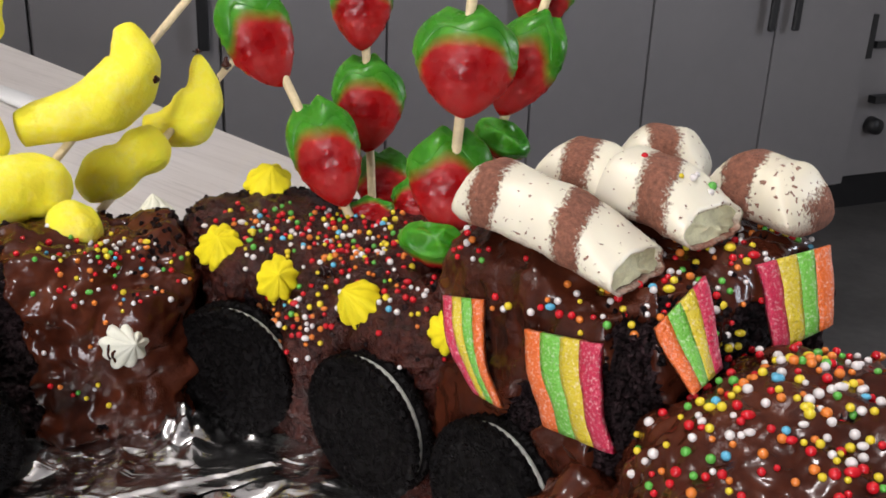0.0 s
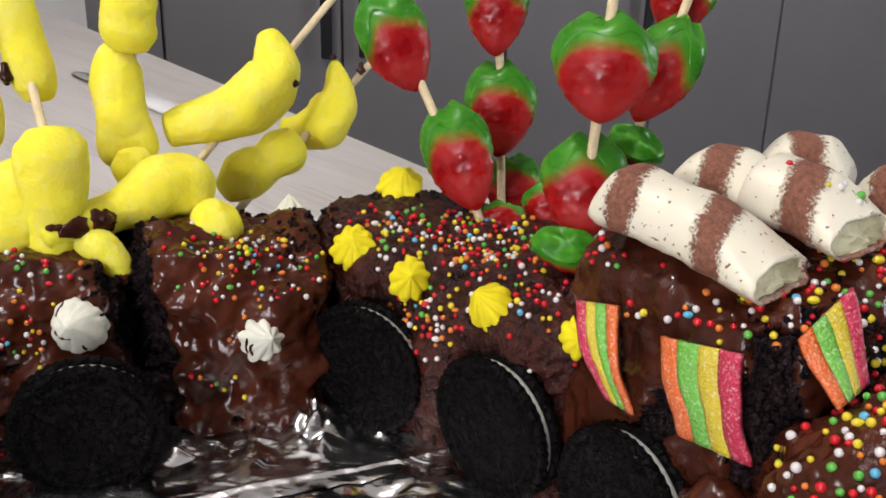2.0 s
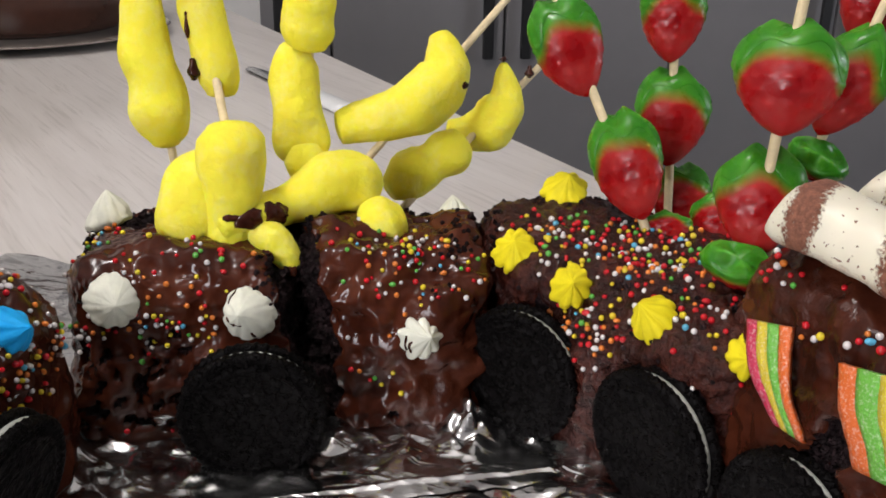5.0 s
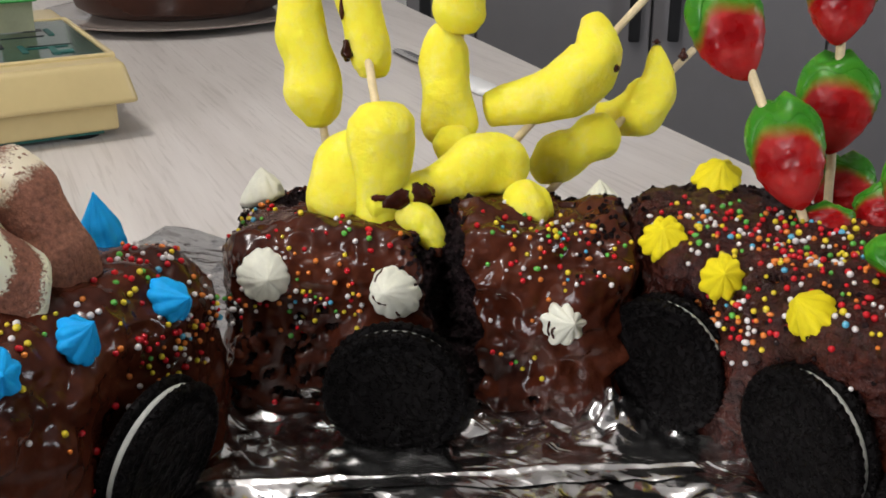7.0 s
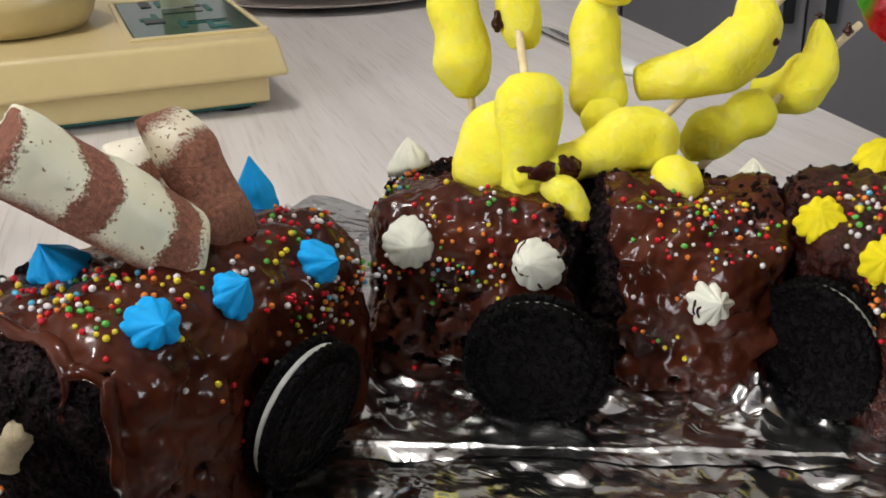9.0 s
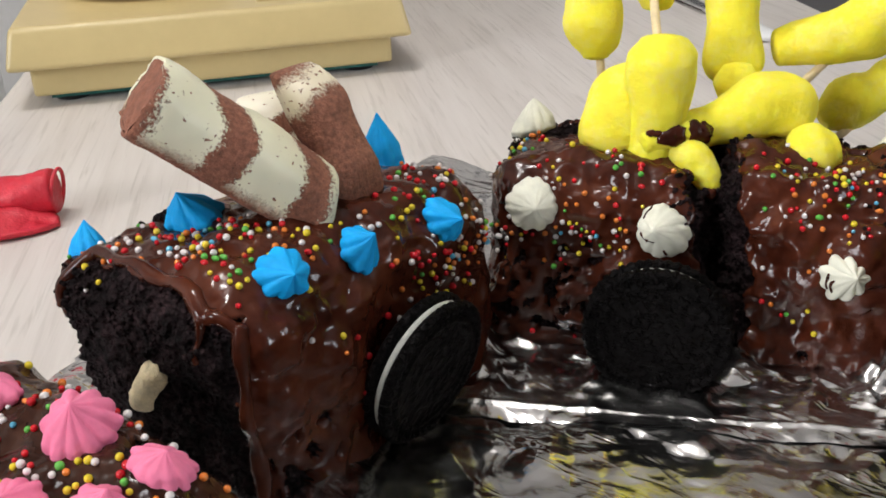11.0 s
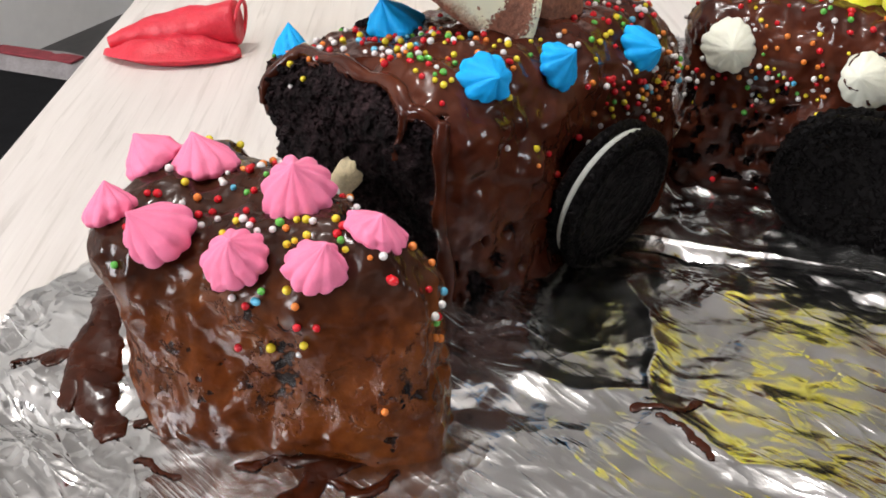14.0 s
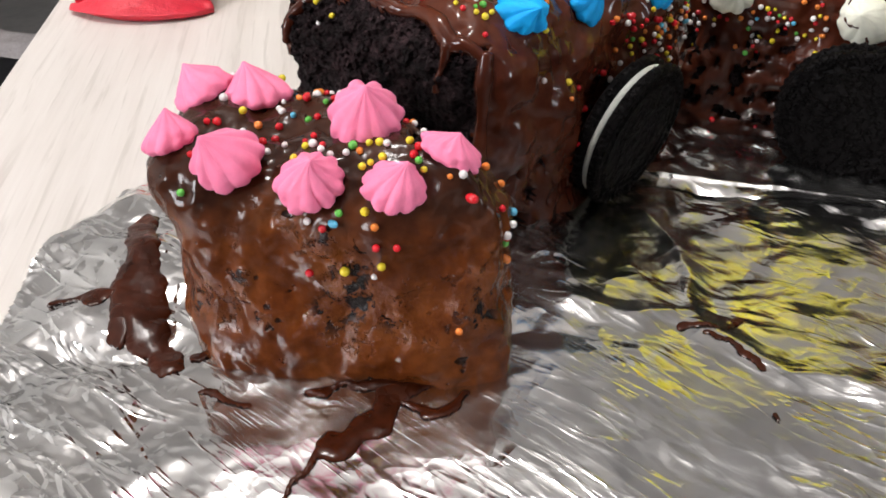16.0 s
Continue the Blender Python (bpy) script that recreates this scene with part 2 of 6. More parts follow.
def foam(name, colour):
    """Sugared foam: matt, with a powdery dusting in patches and along edges."""
    m = Mat(name)
    n = m.mix(0.4, m.noise(95, 4), m.noise(420, 3, 0.6))
    pale = tuple(min(1, c * 0.6 + 0.36) for c in colour)
    base = m.mix(m.grey(n, (0.47, 0.0), (0.70, 0.42)), colour, pale)
    base = m.mix(m.grey(m.noise(55, 3, 0.6), (0.56, 0.0), (0.72, 0.24)), base, (0.80, 0.60, 0.012))
    m.set(Base_Color=base, Roughness=0.62, Specular_IOR_Level=0.3, Subsurface_Weight=0.45, Subsurface_Radius=(0.008, 0.006, 0.0015), Subsurface_Scale=0.7)
    m.bump(m.noise(1400, 3, 0.7), 0.4, 0.0008)
    m.bump(m.noise(150, 2, 0.5), 0.4, 0.0030)
    m.bump(m.noise(480, 2, 0.5), 0.3, 0.0010)
    return m.m


def meringue_mat(name, colour):
    m = Mat(name)
    n = m.noise(240, 3)
    m.set(Base_Color=m.ramp(n, (0.3, tuple(c * 0.86 for c in colour)), (0.7, colour)), Roughness=0.6, Specular_IOR_Level=0.25,
          Subsurface_Weight=0.2, Subsurface_Radius=(0.003, 0.003, 0.003), Subsurface_Scale=0.5)
    m.bump(m.noise(900, 3), 0.25, 0.0006)
    return m.m


def jelly_body():
    """Red jelly whose crown end runs into green; the share of green is stored with the mesh."""
    m = Mat("jelly_body")
    share = m.node("ShaderNodeAttribute")
    share.attribute_name = "green"
    n = m.noise(90, 3)
    red = m.ramp(n, (0.35, (0.26, 0.003, 0.005)), (0.7, (0.42, 0.008, 0.009)))
    haze = m.grey(m.mix(0.4, m.noise(75, 3), m.noise(420, 3)), (0.48, 0.0), (0.70, 0.22))
    red = m.mix(haze, red, (0.45, 0.15, 0.13))
    g = m.math("ADD", share.outputs["Fac"], m.math("MULTIPLY", m.math("SUBTRACT", m.noise(160, 3), 0.5), 0.35))
    both = m.mix(m.grey(g, (0.12, 0.0), (0.42, 0.45), (0.85, 1.0)), red, m.ramp(n, (0.35, (0.030, 0.19, 0.010)), (0.7, (0.075, 0.30, 0.018))))
    m.set(Base_Color=both, Roughness=m.grey(m.noise(140, 2), (0.4, 0.24), (0.65, 0.46)), Specular_IOR_Level=0.26, Subsurface_Weight=0.8,
          Subsurface_Radius=(0.012, 0.006, 0.003), Subsurface_Scale=0.6)
    m.bump(m.noise(110, 2), 0.12, 0.0014)
    return m.m


def sugared(name, colour):
    m = Mat(name)
    v = m.voronoi(1500)
    col = m.mix(m.grey(m.noise(1300, 2), (0.52, 0.0), (0.74, 0.40)), colour, (0.85, 0.8, 0.75))
    m.set(Base_Color=col, Roughness=0.38, Subsurface_Weight=0.2, Subsurface_Radius=(0.004, 0.003, 0.002))
    m.bump(v, 0.35, 0.0010)
    return m.m


def sprinkle_mat():
    m = Mat("sugar_pearls")
    isl = m.node("ShaderNodeNewGeometry").outputs["Random Per Island"]
    cols = [(0.0, (0.68, 0.64, 0.62)), (0.28, (0.56, 0.010, 0.018)), (0.58, (0.68, 0.19, 0.03)), (0.73, (0.70, 0.55, 0.03)), (0.88, (0.10, 0.40, 0.06)), (0.94, (0.10, 0.40, 0.58))]
    m.set(Base_Color=m.ramp(isl, *cols, constant=True), Roughness=0.22)
    return m.m


def bicolour(name, base, cocoa_colour, period, width, phase=0.0, dust=0.66):
    """Pale wafer skin banded with sifted cocoa, powdery at the edges; bands run round the length (x)."""
    m = Mat(name)
    sep = m.node("ShaderNodeSeparateXYZ")
    m.link(m.coords(), sep.inputs[0])
    coarse = m.math("MULTIPLY", m.math("SUBTRACT", m.noise(95, 3, 0.6), 0.5), 0.007)
    grain = m.math("MULTIPLY", m.math("SUBTRACT", m.noise(1100, 2, 0.6), 0.5), 0.006)
    wob = m.math("ADD", coarse, grain)
    slant = m.math("MULTIPLY", sep.outputs["Y"], 0.35)
    x = m.math("ADD", m.math("ADD", sep.outputs["X"], wob), slant)
    saw = m.math("FRACT", m.math("ADD", m.math("DIVIDE", x, period), 10.0 + phase))
    band = m.grey(saw, (0.0, 1.0), (width, 1.0), (width + 0.05, 0.0), (0.95, 0.0), (1.0, 1.0))
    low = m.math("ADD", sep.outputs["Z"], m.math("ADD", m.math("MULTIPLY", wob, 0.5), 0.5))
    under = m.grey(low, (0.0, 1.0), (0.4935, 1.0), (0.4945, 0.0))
    spots = m.grey(m.noise(640, 2, 0.4), (dust + 0.030, 0.0), (dust + 0.055, 0.90))
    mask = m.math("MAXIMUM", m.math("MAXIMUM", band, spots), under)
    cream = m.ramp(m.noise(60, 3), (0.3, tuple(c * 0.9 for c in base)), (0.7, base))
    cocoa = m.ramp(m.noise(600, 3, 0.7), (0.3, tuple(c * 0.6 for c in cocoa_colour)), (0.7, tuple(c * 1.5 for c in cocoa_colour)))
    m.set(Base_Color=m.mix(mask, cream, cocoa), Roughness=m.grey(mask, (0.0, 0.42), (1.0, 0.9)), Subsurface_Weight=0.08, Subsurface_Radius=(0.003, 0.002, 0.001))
    m.bump(m.noise(45, 2), 0.3, 0.003)
    m.bump(m.math("MULTIPLY", mask, m.noise(800, 3, 0.7)), 0.8, 0.0015)
    return m.m


M = {
    "ganache": ganache(), "ganache_thin": ganache_thin(), "ganache_rough": ganache_rough(), "sponge": sponge(), "syrup": syrup(), "foil": foil(), "whitewood": whitewood(),
    "biscuit": cookie_mat(), "cream": plain("biscuit_cream", (0.46, 0.47, 0.43), 0.6, 0.1, 300, 0.0006),
    "banana": foam("banana_foam", (0.91, 0.815, 0.050)),
    "m_white": meringue_mat("white_meringue", (0.80, 0.80, 0.67)), "m_yellow": meringue_mat("yellow_meringue", (0.88, 0.74, 0.015)),
    "m_blue": meringue_mat("blue_meringue", (0.001, 0.38, 0.84)), "m_pink": meringue_mat("pink_meringue", (0.87, 0.22, 0.37)),
    "jelly_body": jelly_body(),
    "stick": plain("bamboo", (0.74, 0.60, 0.36), 0.55, 0.18, 120, 0.0008),
    "s_orange": sugared("sour_orange", (0.66, 0.13, 0.018)), "s_green": sugared("sour_green", (0.14, 0.44, 0.05)),
    "s_yellow": sugared("sour_yellow", (0.60, 0.47, 0.025)), "s_red": sugared("sour_red", (0.50, 0.018, 0.065)),
    "pearls": sprinkle_mat(),
    "wafer": bicolour("wafer_skin", (0.83, 0.78, 0.62), (0.225, 0.088, 0.053), 0.024, 0.27, 0.1),
    "wafer_front": bicolour("wafer_skin_front", (0.83, 0.78, 0.62), (0.225, 0.088, 0.053), 0.0265, 0.25, 0.86),
    "wafer_short": bicolour("wafer_skin_short", (0.83, 0.78, 0.62), (0.225, 0.088, 0.053), 0.034, 0.24, 0.16),
    "wafer_d": bicolour("wafer_skin_d", (0.80, 0.78, 0.58), (0.225, 0.088, 0.053), 0.026, 0.30, 0.735),
    "wafer_c": bicolour("wafer_skin_c", (0.78, 0.70, 0.52), (0.235, 0.095, 0.058), 0.060, 0.80, 0.62, 0.6),
    "wafer_b": bicolour("wafer_skin_b", (0.80, 0.74, 0.57), (0.225, 0.088, 0.053), 0.026, 0.32, 0.40, 0.60),
    "nougat": plain("nougat", (0.76, 0.64, 0.40), 0.55, 0.2, 260, 0.001), "filling": plain("pale_filling", (0.68, 0.66, 0.42), 0.7, 0.15, 350, 0.001),
    "cabinet": plain("cabinet_paint", (0.198, 0.188, 0.192), 0.45, 0.05, 4), "black": plain("black_metal", (0.012, 0.012, 0.013), 0.4, 0.2, 30),
    "cable": plain("cable_rubber", (0.10, 0.09, 0.08), 0.6),
    "wall": plain("wall_paint", (0.84, 0.82, 0.79), 0.8, 0.05, 5), "floor": plain("stone_floor", (0.070, 0.067, 0.064), 0.5, 0.35, 7, 0.001),
    "black_fabric": plain("black_fabric", (0.008, 0.008, 0.009), 0.95, 0.3, 40, 0.001, Specular_IOR_Level=0.1), "dim_wall": plain("dimming_wall_paint", (0.16, 0.15, 0.15), 0.8, 0.08, 5), "ceiling": plain("ceiling_paint", (0.68, 0.655, 0.635), 0.85, 0.04, 4),
    "beige": plain("beige_plastic", (0.53, 0.42, 0.20), 0.36, 0.05, 25), "green_glass": plain("green_display", (0.008, 0.050, 0.032), 0.16, 0.6, 90, Specular_IOR_Level=0.5),
    "teal": plain("teal_base", (0.01, 0.10, 0.085), 0.5, 0.2, 40), "rubber": plain("red_rubber", (0.56, 0.018, 0.038), 0.48, 0.12, 60, 0.001, Subsurface_Weight=0.1),
    "steel": plain("steel", (0.62, 0.62, 0.62), 0.25, 0.08, 40, Metallic=1.0), "pot": plain("brown_pot", (0.045, 0.014, 0.008), 0.25, 0.3, 15),
    "edge": plain("table_edge", (0.58, 0.55, 0.52), 0.5, 0.08, 30), "plate": plain("smoked_plate", (0.26, 0.215, 0.185), 0.15, 0.1, 20), "card": plain("pale_card", (0.52, 0.53, 0.34), 0.5, 0.08, 60), "cocoa": plain("sifted_cocoa", (0.225, 0.088, 0.053), 0.9, 0.35, 320, 0.0012),
    "white": plain("white_plastic", (0.7, 0.7, 0.68), 0.4, 0.05, 20),
    "cloth": plain("grey_cloth", (0.24, 0.22, 0.22), 0.9, 0.25, 40, 0.002), "red_cloth": plain("red_cloth", (0.22, 0.03, 0.04), 0.9, 0.3, 60), "greenpl": plain("green_plastic", (0.03, 0.28, 0.05), 0.35, 0.1, 30),
}

# ---- mesh helpers ----


def mesh_of(name, verts, faces, mat, smooth=True):
    me = bpy.data.meshes.new(name)
    me.from_pydata([tuple(v) for v in verts], [], faces)
    me.materials.append(mat)
    if smooth:
        me.polygons.foreach_set("use_smooth", [True] * len(me.polygons))
    me.update()
    return me


def part(name, bm, mat, parent=None, label="", smooth=True):
    """Links a bmesh, or a mesh, as one object under a thing."""
    if isinstance(bm, bmesh.types.BMesh):
        me = bpy.data.meshes.new(name)
        bm.to_mesh(me)
        bm.free()
        me.materials.append(mat)
        if smooth:
            me.polygons.foreach_set("use_smooth", [True] * len(me.polygons))
    else:
        me = bm
    ob = new(name, me)
    if parent is not None:
        ob.parent = parent
    if label:
        ob["label"] = label
    return ob


def thing(name, m, label, category, group="", kind=""):
    """An Empty at a thing's base, to carry its parts."""
    ob = new(name)
    ob.empty_display_size = 0.01
    ob.matrix_basis = m
    return tagged(ob, label, category, group, kind)


def box_bm(sx, sy, sz, centre=(0, 0, 0), bevel=0.0, segments=2):
    bm = bmesh.new()
    bmesh.ops.create_cube(bm, size=1.0)
    for v in bm.verts:
        v.co = Vector((v.co.x * sx + centre[0], v.co.y * sy + centre[1], v.co.z * sz + centre[2]))
    if bevel:
        bmesh.ops.bevel(bm, geom=list(bm.edges), offset=bevel, segments=segments, affect="EDGES", profile=0.6)
    return bm


def tube(rings, closed_ends=True):
    """Verts and faces through rings of equal length; the ends are closed by fans."""
    verts, faces, n = [v for r in rings for v in r], [], len(rings[0])
    for i in range(len(rings) - 1):
        for j in range(n):
            a, b = i * n + j, i * n + (j + 1) % n
            faces.append((a, b, b + n, a + n))
    if closed_ends:
        for i, flip in ((0, True), (len(rings) - 1, False)):
            c = Vector((0, 0, 0))
            for v in rings[i]:
                c += Vector(v)
            verts.append(c / n)
            k = len(verts) - 1
            for j in range(n):
                a, b = i * n + j, i * n + (j + 1) % n
                faces.append((b, a, k) if flip else (a, b, k))
    return verts, faces


def fbm(p, scale, octaves=3):
    return noise.fractal(Vector(p) * scale, 1.0, 2.0, octaves)


def frame_on(p, n, twist=0.0):
    """A pose at p whose z runs along n."""
    q = Vector(n).to_track_quat("Z", "Y").to_matrix().to_4x4()
    return Matrix.Translation(p) @ q @ pose(0, 0, 0, 0, 0, twist)


# ---- cakes ----
from mathutils.bvhtree import BVHTree

SURFACE = {}      # by cake: the tree of its surface, to set things on


def rounded(p, half, r):
    """p on a box of half sizes, brought onto the box with edges of radius r."""
    q = Vector([max(-h + (r if k < 2 else 0), min(h - r, c)) for k, (c, h) in enumerate(zip(p, half))])
    d = p - q
    return q + d.normalized() * r if d.length > 1e-9 else p.copy()


def cake(key, cx, cy, yaw, size, r, label, mat="ganache", seed=0.0, lumps=(0.0042, 0.0016), taper=0.0, crumb=None, step=0.0011, shape=None, top=0.0):
    """A coated block of cake: a lumpy rounded box of the given length, depth and height. crumb(p, n): where the sponge lies bare.
    top: by how much the top rounds down towards its long sides."""
    lx, ly, lz = size
    half = (lx / 2, ly / 2, lz / 2)
    counts = [max(6, int(s / step)) for s in size]
    index, verts, faces, flat = {}, [], [], []

    def vert(i, j, k):
        if (i, j, k) not in index:
            index[(i, j, k)] = len(verts)
            verts.append(Vector([-h + 2 * h * c / n for h, c, n in zip(half, (i, j, k), counts)]))
        return index[(i, j, k)]

    nx, ny, nz = counts
    for axis in range(3):
        o = [a for a in range(3) if a != axis]
        for end in (0, counts[axis]):
            if axis == 2 and end == 0:
                continue
            for a in range(counts[o[0]]):
                for b in range(counts[o[1]]):
                    quad = []
                    for da, db in ((0, 0), (1, 0), (1, 1), (0, 1)):
                        c = [0, 0, 0]
                        c[axis], c[o[0]], c[o[1]] = end, a + da, b + db
                        quad.append(vert(*c))
                    if (end == 0) != (axis == 1):
                        quad.reverse()
                    faces.append(tuple(quad))
    off = Vector((seed, seed * 1.7, -seed))
    done, bare = [], []
    for v in verts:
        p = rounded(v, half, r)
        q = Vector([max(-h + (r if k < 2 else 0), min(h - r, c)) for k, (c, h) in enumerate(zip(v, half))])
        n = (p - q).normalized() if (p - q).length > 1e-9 else Vector((0, 0, 1))
        low = (half[2] - p.z) / lz
        p = Vector((p.x * (1 + taper * low), p.y * (1 + taper * low), p.z + half[2]))
        if top and p.z > lz * 0.4:
            p.z -= top * (abs(p.y) / half[1]) ** 2.2 * (p.z / lz - 0.4) / 0.6
        if shape:
            p = shape(p, n)
        naked = bool(crumb and crumb(p, n))
        w = off + p
        d = lumps[0] * fbm(w, 32, 2) + lumps[1] * fbm(w, 105, 3)
        d += 0.0013 * noise.noise(w * 190) + 0.0020 * noise.noise(w * 480) - 0.0008 if naked else 0.0012 + 0.0007 * noise.noise(Vector((w.x * 120, w.y * 120, w.z * 26))) * (1 - abs(n.z)) + 0.0006 * noise.noise(w * 300)
        if mat == "ganache_rough" and not naked:
            d += 0.0009 * noise.noise(w * 210) + 0.0008 * noise.noise(w * 430)
        if p.z < 0.0015:
            d *= 0.3
        p = p + n * d
        p.z = max(p.z, -0.001)
        done.append(p)
        bare.append(naked)
    m = pose(cx, cy, 0, 0, 0, yaw)
    top_ob = thing("cake_wagon", m, label, "cake", "cake train")
    for name, want, mt in (("coating", False, mat), ("bare_sponge", True, "sponge")):
        some = [f for f in faces if (sum(bare[i] for i in f) > 2) == want]
        if not some:
            continue
        ids = sorted({i for f in some for i in f})
        at = {i: k for k, i in enumerate(ids)}
        ob = part(name, mesh_of(name, [done[i] for i in ids], [tuple(at[i] for i in f) for f in some], M[mt]), None, top_ob,
                  "glossy dark chocolate coating" if not want else "bare black crumb")
        if want:
            ob["kind"] = "stuff"
    SURFACE[key] = BVHTree.FromPolygons([m @ p for p in done], faces)
    return top_ob


def on(key, p):
    """The nearest place on a cake, with its outward normal."""
    place, n, _, _ = SURFACE[key].find_nearest(Vector(p))
    return place, n

# ---- the room ----


def slab(name, corners, z0, z1, mat, label="", kind="structure", category=""):
    """An upright prism on a plan of corners."""
    bm = bmesh.new()
    low = [bm.verts.new((x, y, z0)) for x, y in corners]
    high = [bm.verts.new((x, y, z1)) for x, y in corners]
    n = len(corners)
    bm.faces.new(list(reversed(low)))
    bm.faces.new(high)
    for i in range(n):
        bm.faces.new((low[i], low[(i + 1) % n], high[(i + 1) % n], high[i]))
    bmesh.ops.recalc_face_normals(bm, faces=bm.faces)
    return tagged(part(name, bm, mat, None, "", smooth=False), label, category, "", kind)


def room_box(name, a0, a1, b0, b1, z0, z1, mat, label="", **more):
    c = [room(a, b) for a, b in ((a0, b0), (a1, b0), (a1, b1), (a0, b1))]
    return slab(name, [(p.x, p.y) for p in c], z0, z1, mat, label, **more)


CAB_B = 2.17       # the cabinets' front
A0, A1, B0, B1 = -2.30, 3.1, -1.75, 2.78
room_box("floor", A0 - 0.1, A1 + 0.1, B0 - 0.1, B1 + 0.1, FLOOR_Z - 0.1, FLOOR_Z, M["floor"], "dark grey mottled stone floor")
room_box("ceiling", A0 - 0.1, A1 + 0.1, B0 - 0.1, B1 + 0.1, CEIL_Z, CEIL_Z + 0.1, M["ceiling"], "plain off-white ceiling")
room_box("wall_back", A0, A1, B1, B1 + 0.1, FLOOR_Z, CEIL_Z, M["wall"], "plain pale wall behind the cabinets")
room_box("wall_left", A0 - 0.1, A0, B0, B1, FLOOR_Z, CEIL_Z, M["wall"], "plain pale wall")
w0, w1, z0, z1 = WIN_A - 0.7, WIN_A + 0.7, WIN_Z - 0.58, WIN_Z + 0.58
v0, v1 = WIN2_B - 0.52, WIN2_B + 0.52
# the unseen front wall is dark grey so that the coatings mirror less light
front = thing("wall_front", pose(0, 0, 0), "unseen grey front wall with a window opening, dark to dim reflections", "wall", kind="structure")
side = thing("wall_right", pose(0, 0, 0), "pale wall with a window opening", "wall", kind="structure")
win = thing("window_1", pose(0, 0, 0), "white framed window", "window", kind="structure")
win2 = thing("window_2", pose(0, 0, 0), "white framed window", "window", kind="structure")
for lo0, hi0, s0, s1, owner, frame_owner, across in ((A0, A1, w0, w1, front, win, False), (B0, B1, v0, v1, side, win2, True)):
    for c0, c1, lo, hi in ((lo0, s0, FLOOR_Z, CEIL_Z), (s1, hi0, FLOOR_Z, CEIL_Z), (s0, s1, FLOOR_Z, z0), (s0, s1, z1, CEIL_Z)):
        ob = room_box("wall_panel", A1, A1 + 0.1, c0, c1, lo, hi, M["wall"]) if across else room_box("wall_panel", c0, c1, B0 - 0.1, B0, lo, hi, M["dim_wall"])
        ob.parent = owner
        del ob["kind"]
    for c0, c1, lo, hi in ((s0, s0 + 0.05, z0, z1), (s1 - 0.05, s1, z0, z1), (s0 + 0.05, s1 - 0.05, z0, z0 + 0.05), (s0 + 0.05, s1 - 0.05, z1 - 0.05, z1)):
        ob = room_box("window_frame", A1 + 0.02, A1 + 0.08, c0, c1, lo, hi, M["white"]) if across else room_box("window_frame", c0, c1, B0 - 0.08, B0 - 0.02, lo, hi, M["white"])
        ob.parent = frame_owner
        del ob["kind"]

# tall grey cabinets along the back, in door pairs with black bar handles
DOORS = [-0.09, 0.06, 0.44, 0.825, 1.215, 1.56, 1.975, 2.335]
for i in range(0, len(DOORS) - 1):
    a0, a1 = DOORS[i] + 0.0, DOORS[i + 1]
    mid = (a0 + a1) / 2
    unit = thing("cabinet", pose(*room(mid, CAB_B), 0, 0, TURN), "tall flat-fronted grey kitchen cabinet with a black handle", "cabinet", "grey cabinets along the wall")
    w = a1 - a0
    part("carcass", box_bm(w - 0.002, 0.56, 1.9, (0, 0.30, FLOOR_Z + 0.1 + 0.95)), M["cabinet"], unit, smooth=False)
    part("plinth", box_bm(w - 0.002, 0.50, 0.1, (0, 0.33, FLOOR_Z + 0.05)), M["black"], unit, smooth=False)
    door = part("door", box_bm(w - 0.006, 0.019, 1.88, (0, 0.009, FLOOR_Z + 0.11 + 0.94), 0.0015, 1), M["cabinet"], unit, smooth=False)
    side = -1 if i % 2 == 0 else 1
    bar = part("handle", box_bm(0.024, 0.012, 0.42, (side * (w / 2 - 0.042), -0.03, HANDLE_Z), 0.003, 1), M["black"], door, "black bar handle", smooth=False)

# grey cooker beside the cabinets, with black bars and knobs
rack = thing("cooker", pose(*room(2.64, CAB_B + 0.02), 0, 0, TURN), "grey cooker with a black frame and dark knobs", "cooker")
part("body", box_bm(0.58, 0.55, 0.74, (0, 0.29, FLOOR_Z + 0.12 + 0.37)), M["cabinet"], rack, smooth=False)
part("plinth", box_bm(0.58, 0.5, 0.12, (0, 0.30, FLOOR_Z + 0.06)), M["black"], rack, smooth=False)
part("door_bar", box_bm(0.5, 0.03, 0.022, (0.0, -0.02, -0.43)), M["black"], rack, "black door handle bar", smooth=False)
part("panel_frame", box_bm(0.022, 0.012, 0.13, (-0.272, 0.008, -0.245)), M["black"], rack, smooth=False)
part("panel_bar", box_bm(0.5, 0.014, 0.02, (0.0, 0.006, -0.27)), M["black"], rack, smooth=False)
for k in range(4):
    bm = bmesh.new()
    bmesh.ops.create_cone(bm, cap_ends=True, segments=24, radius1=0.028, radius2=0.024, depth=0.035)
    bmesh.ops.rotate(bm, verts=bm.verts, cent=(0, 0, 0), matrix=Matrix.Rotation(radians(90), 3, "X"))
    kb = part("knob", bm, M["black"], rack, "black knob")
    kb.location = (-0.2 + 0.13 * k, -0.002, -0.52)

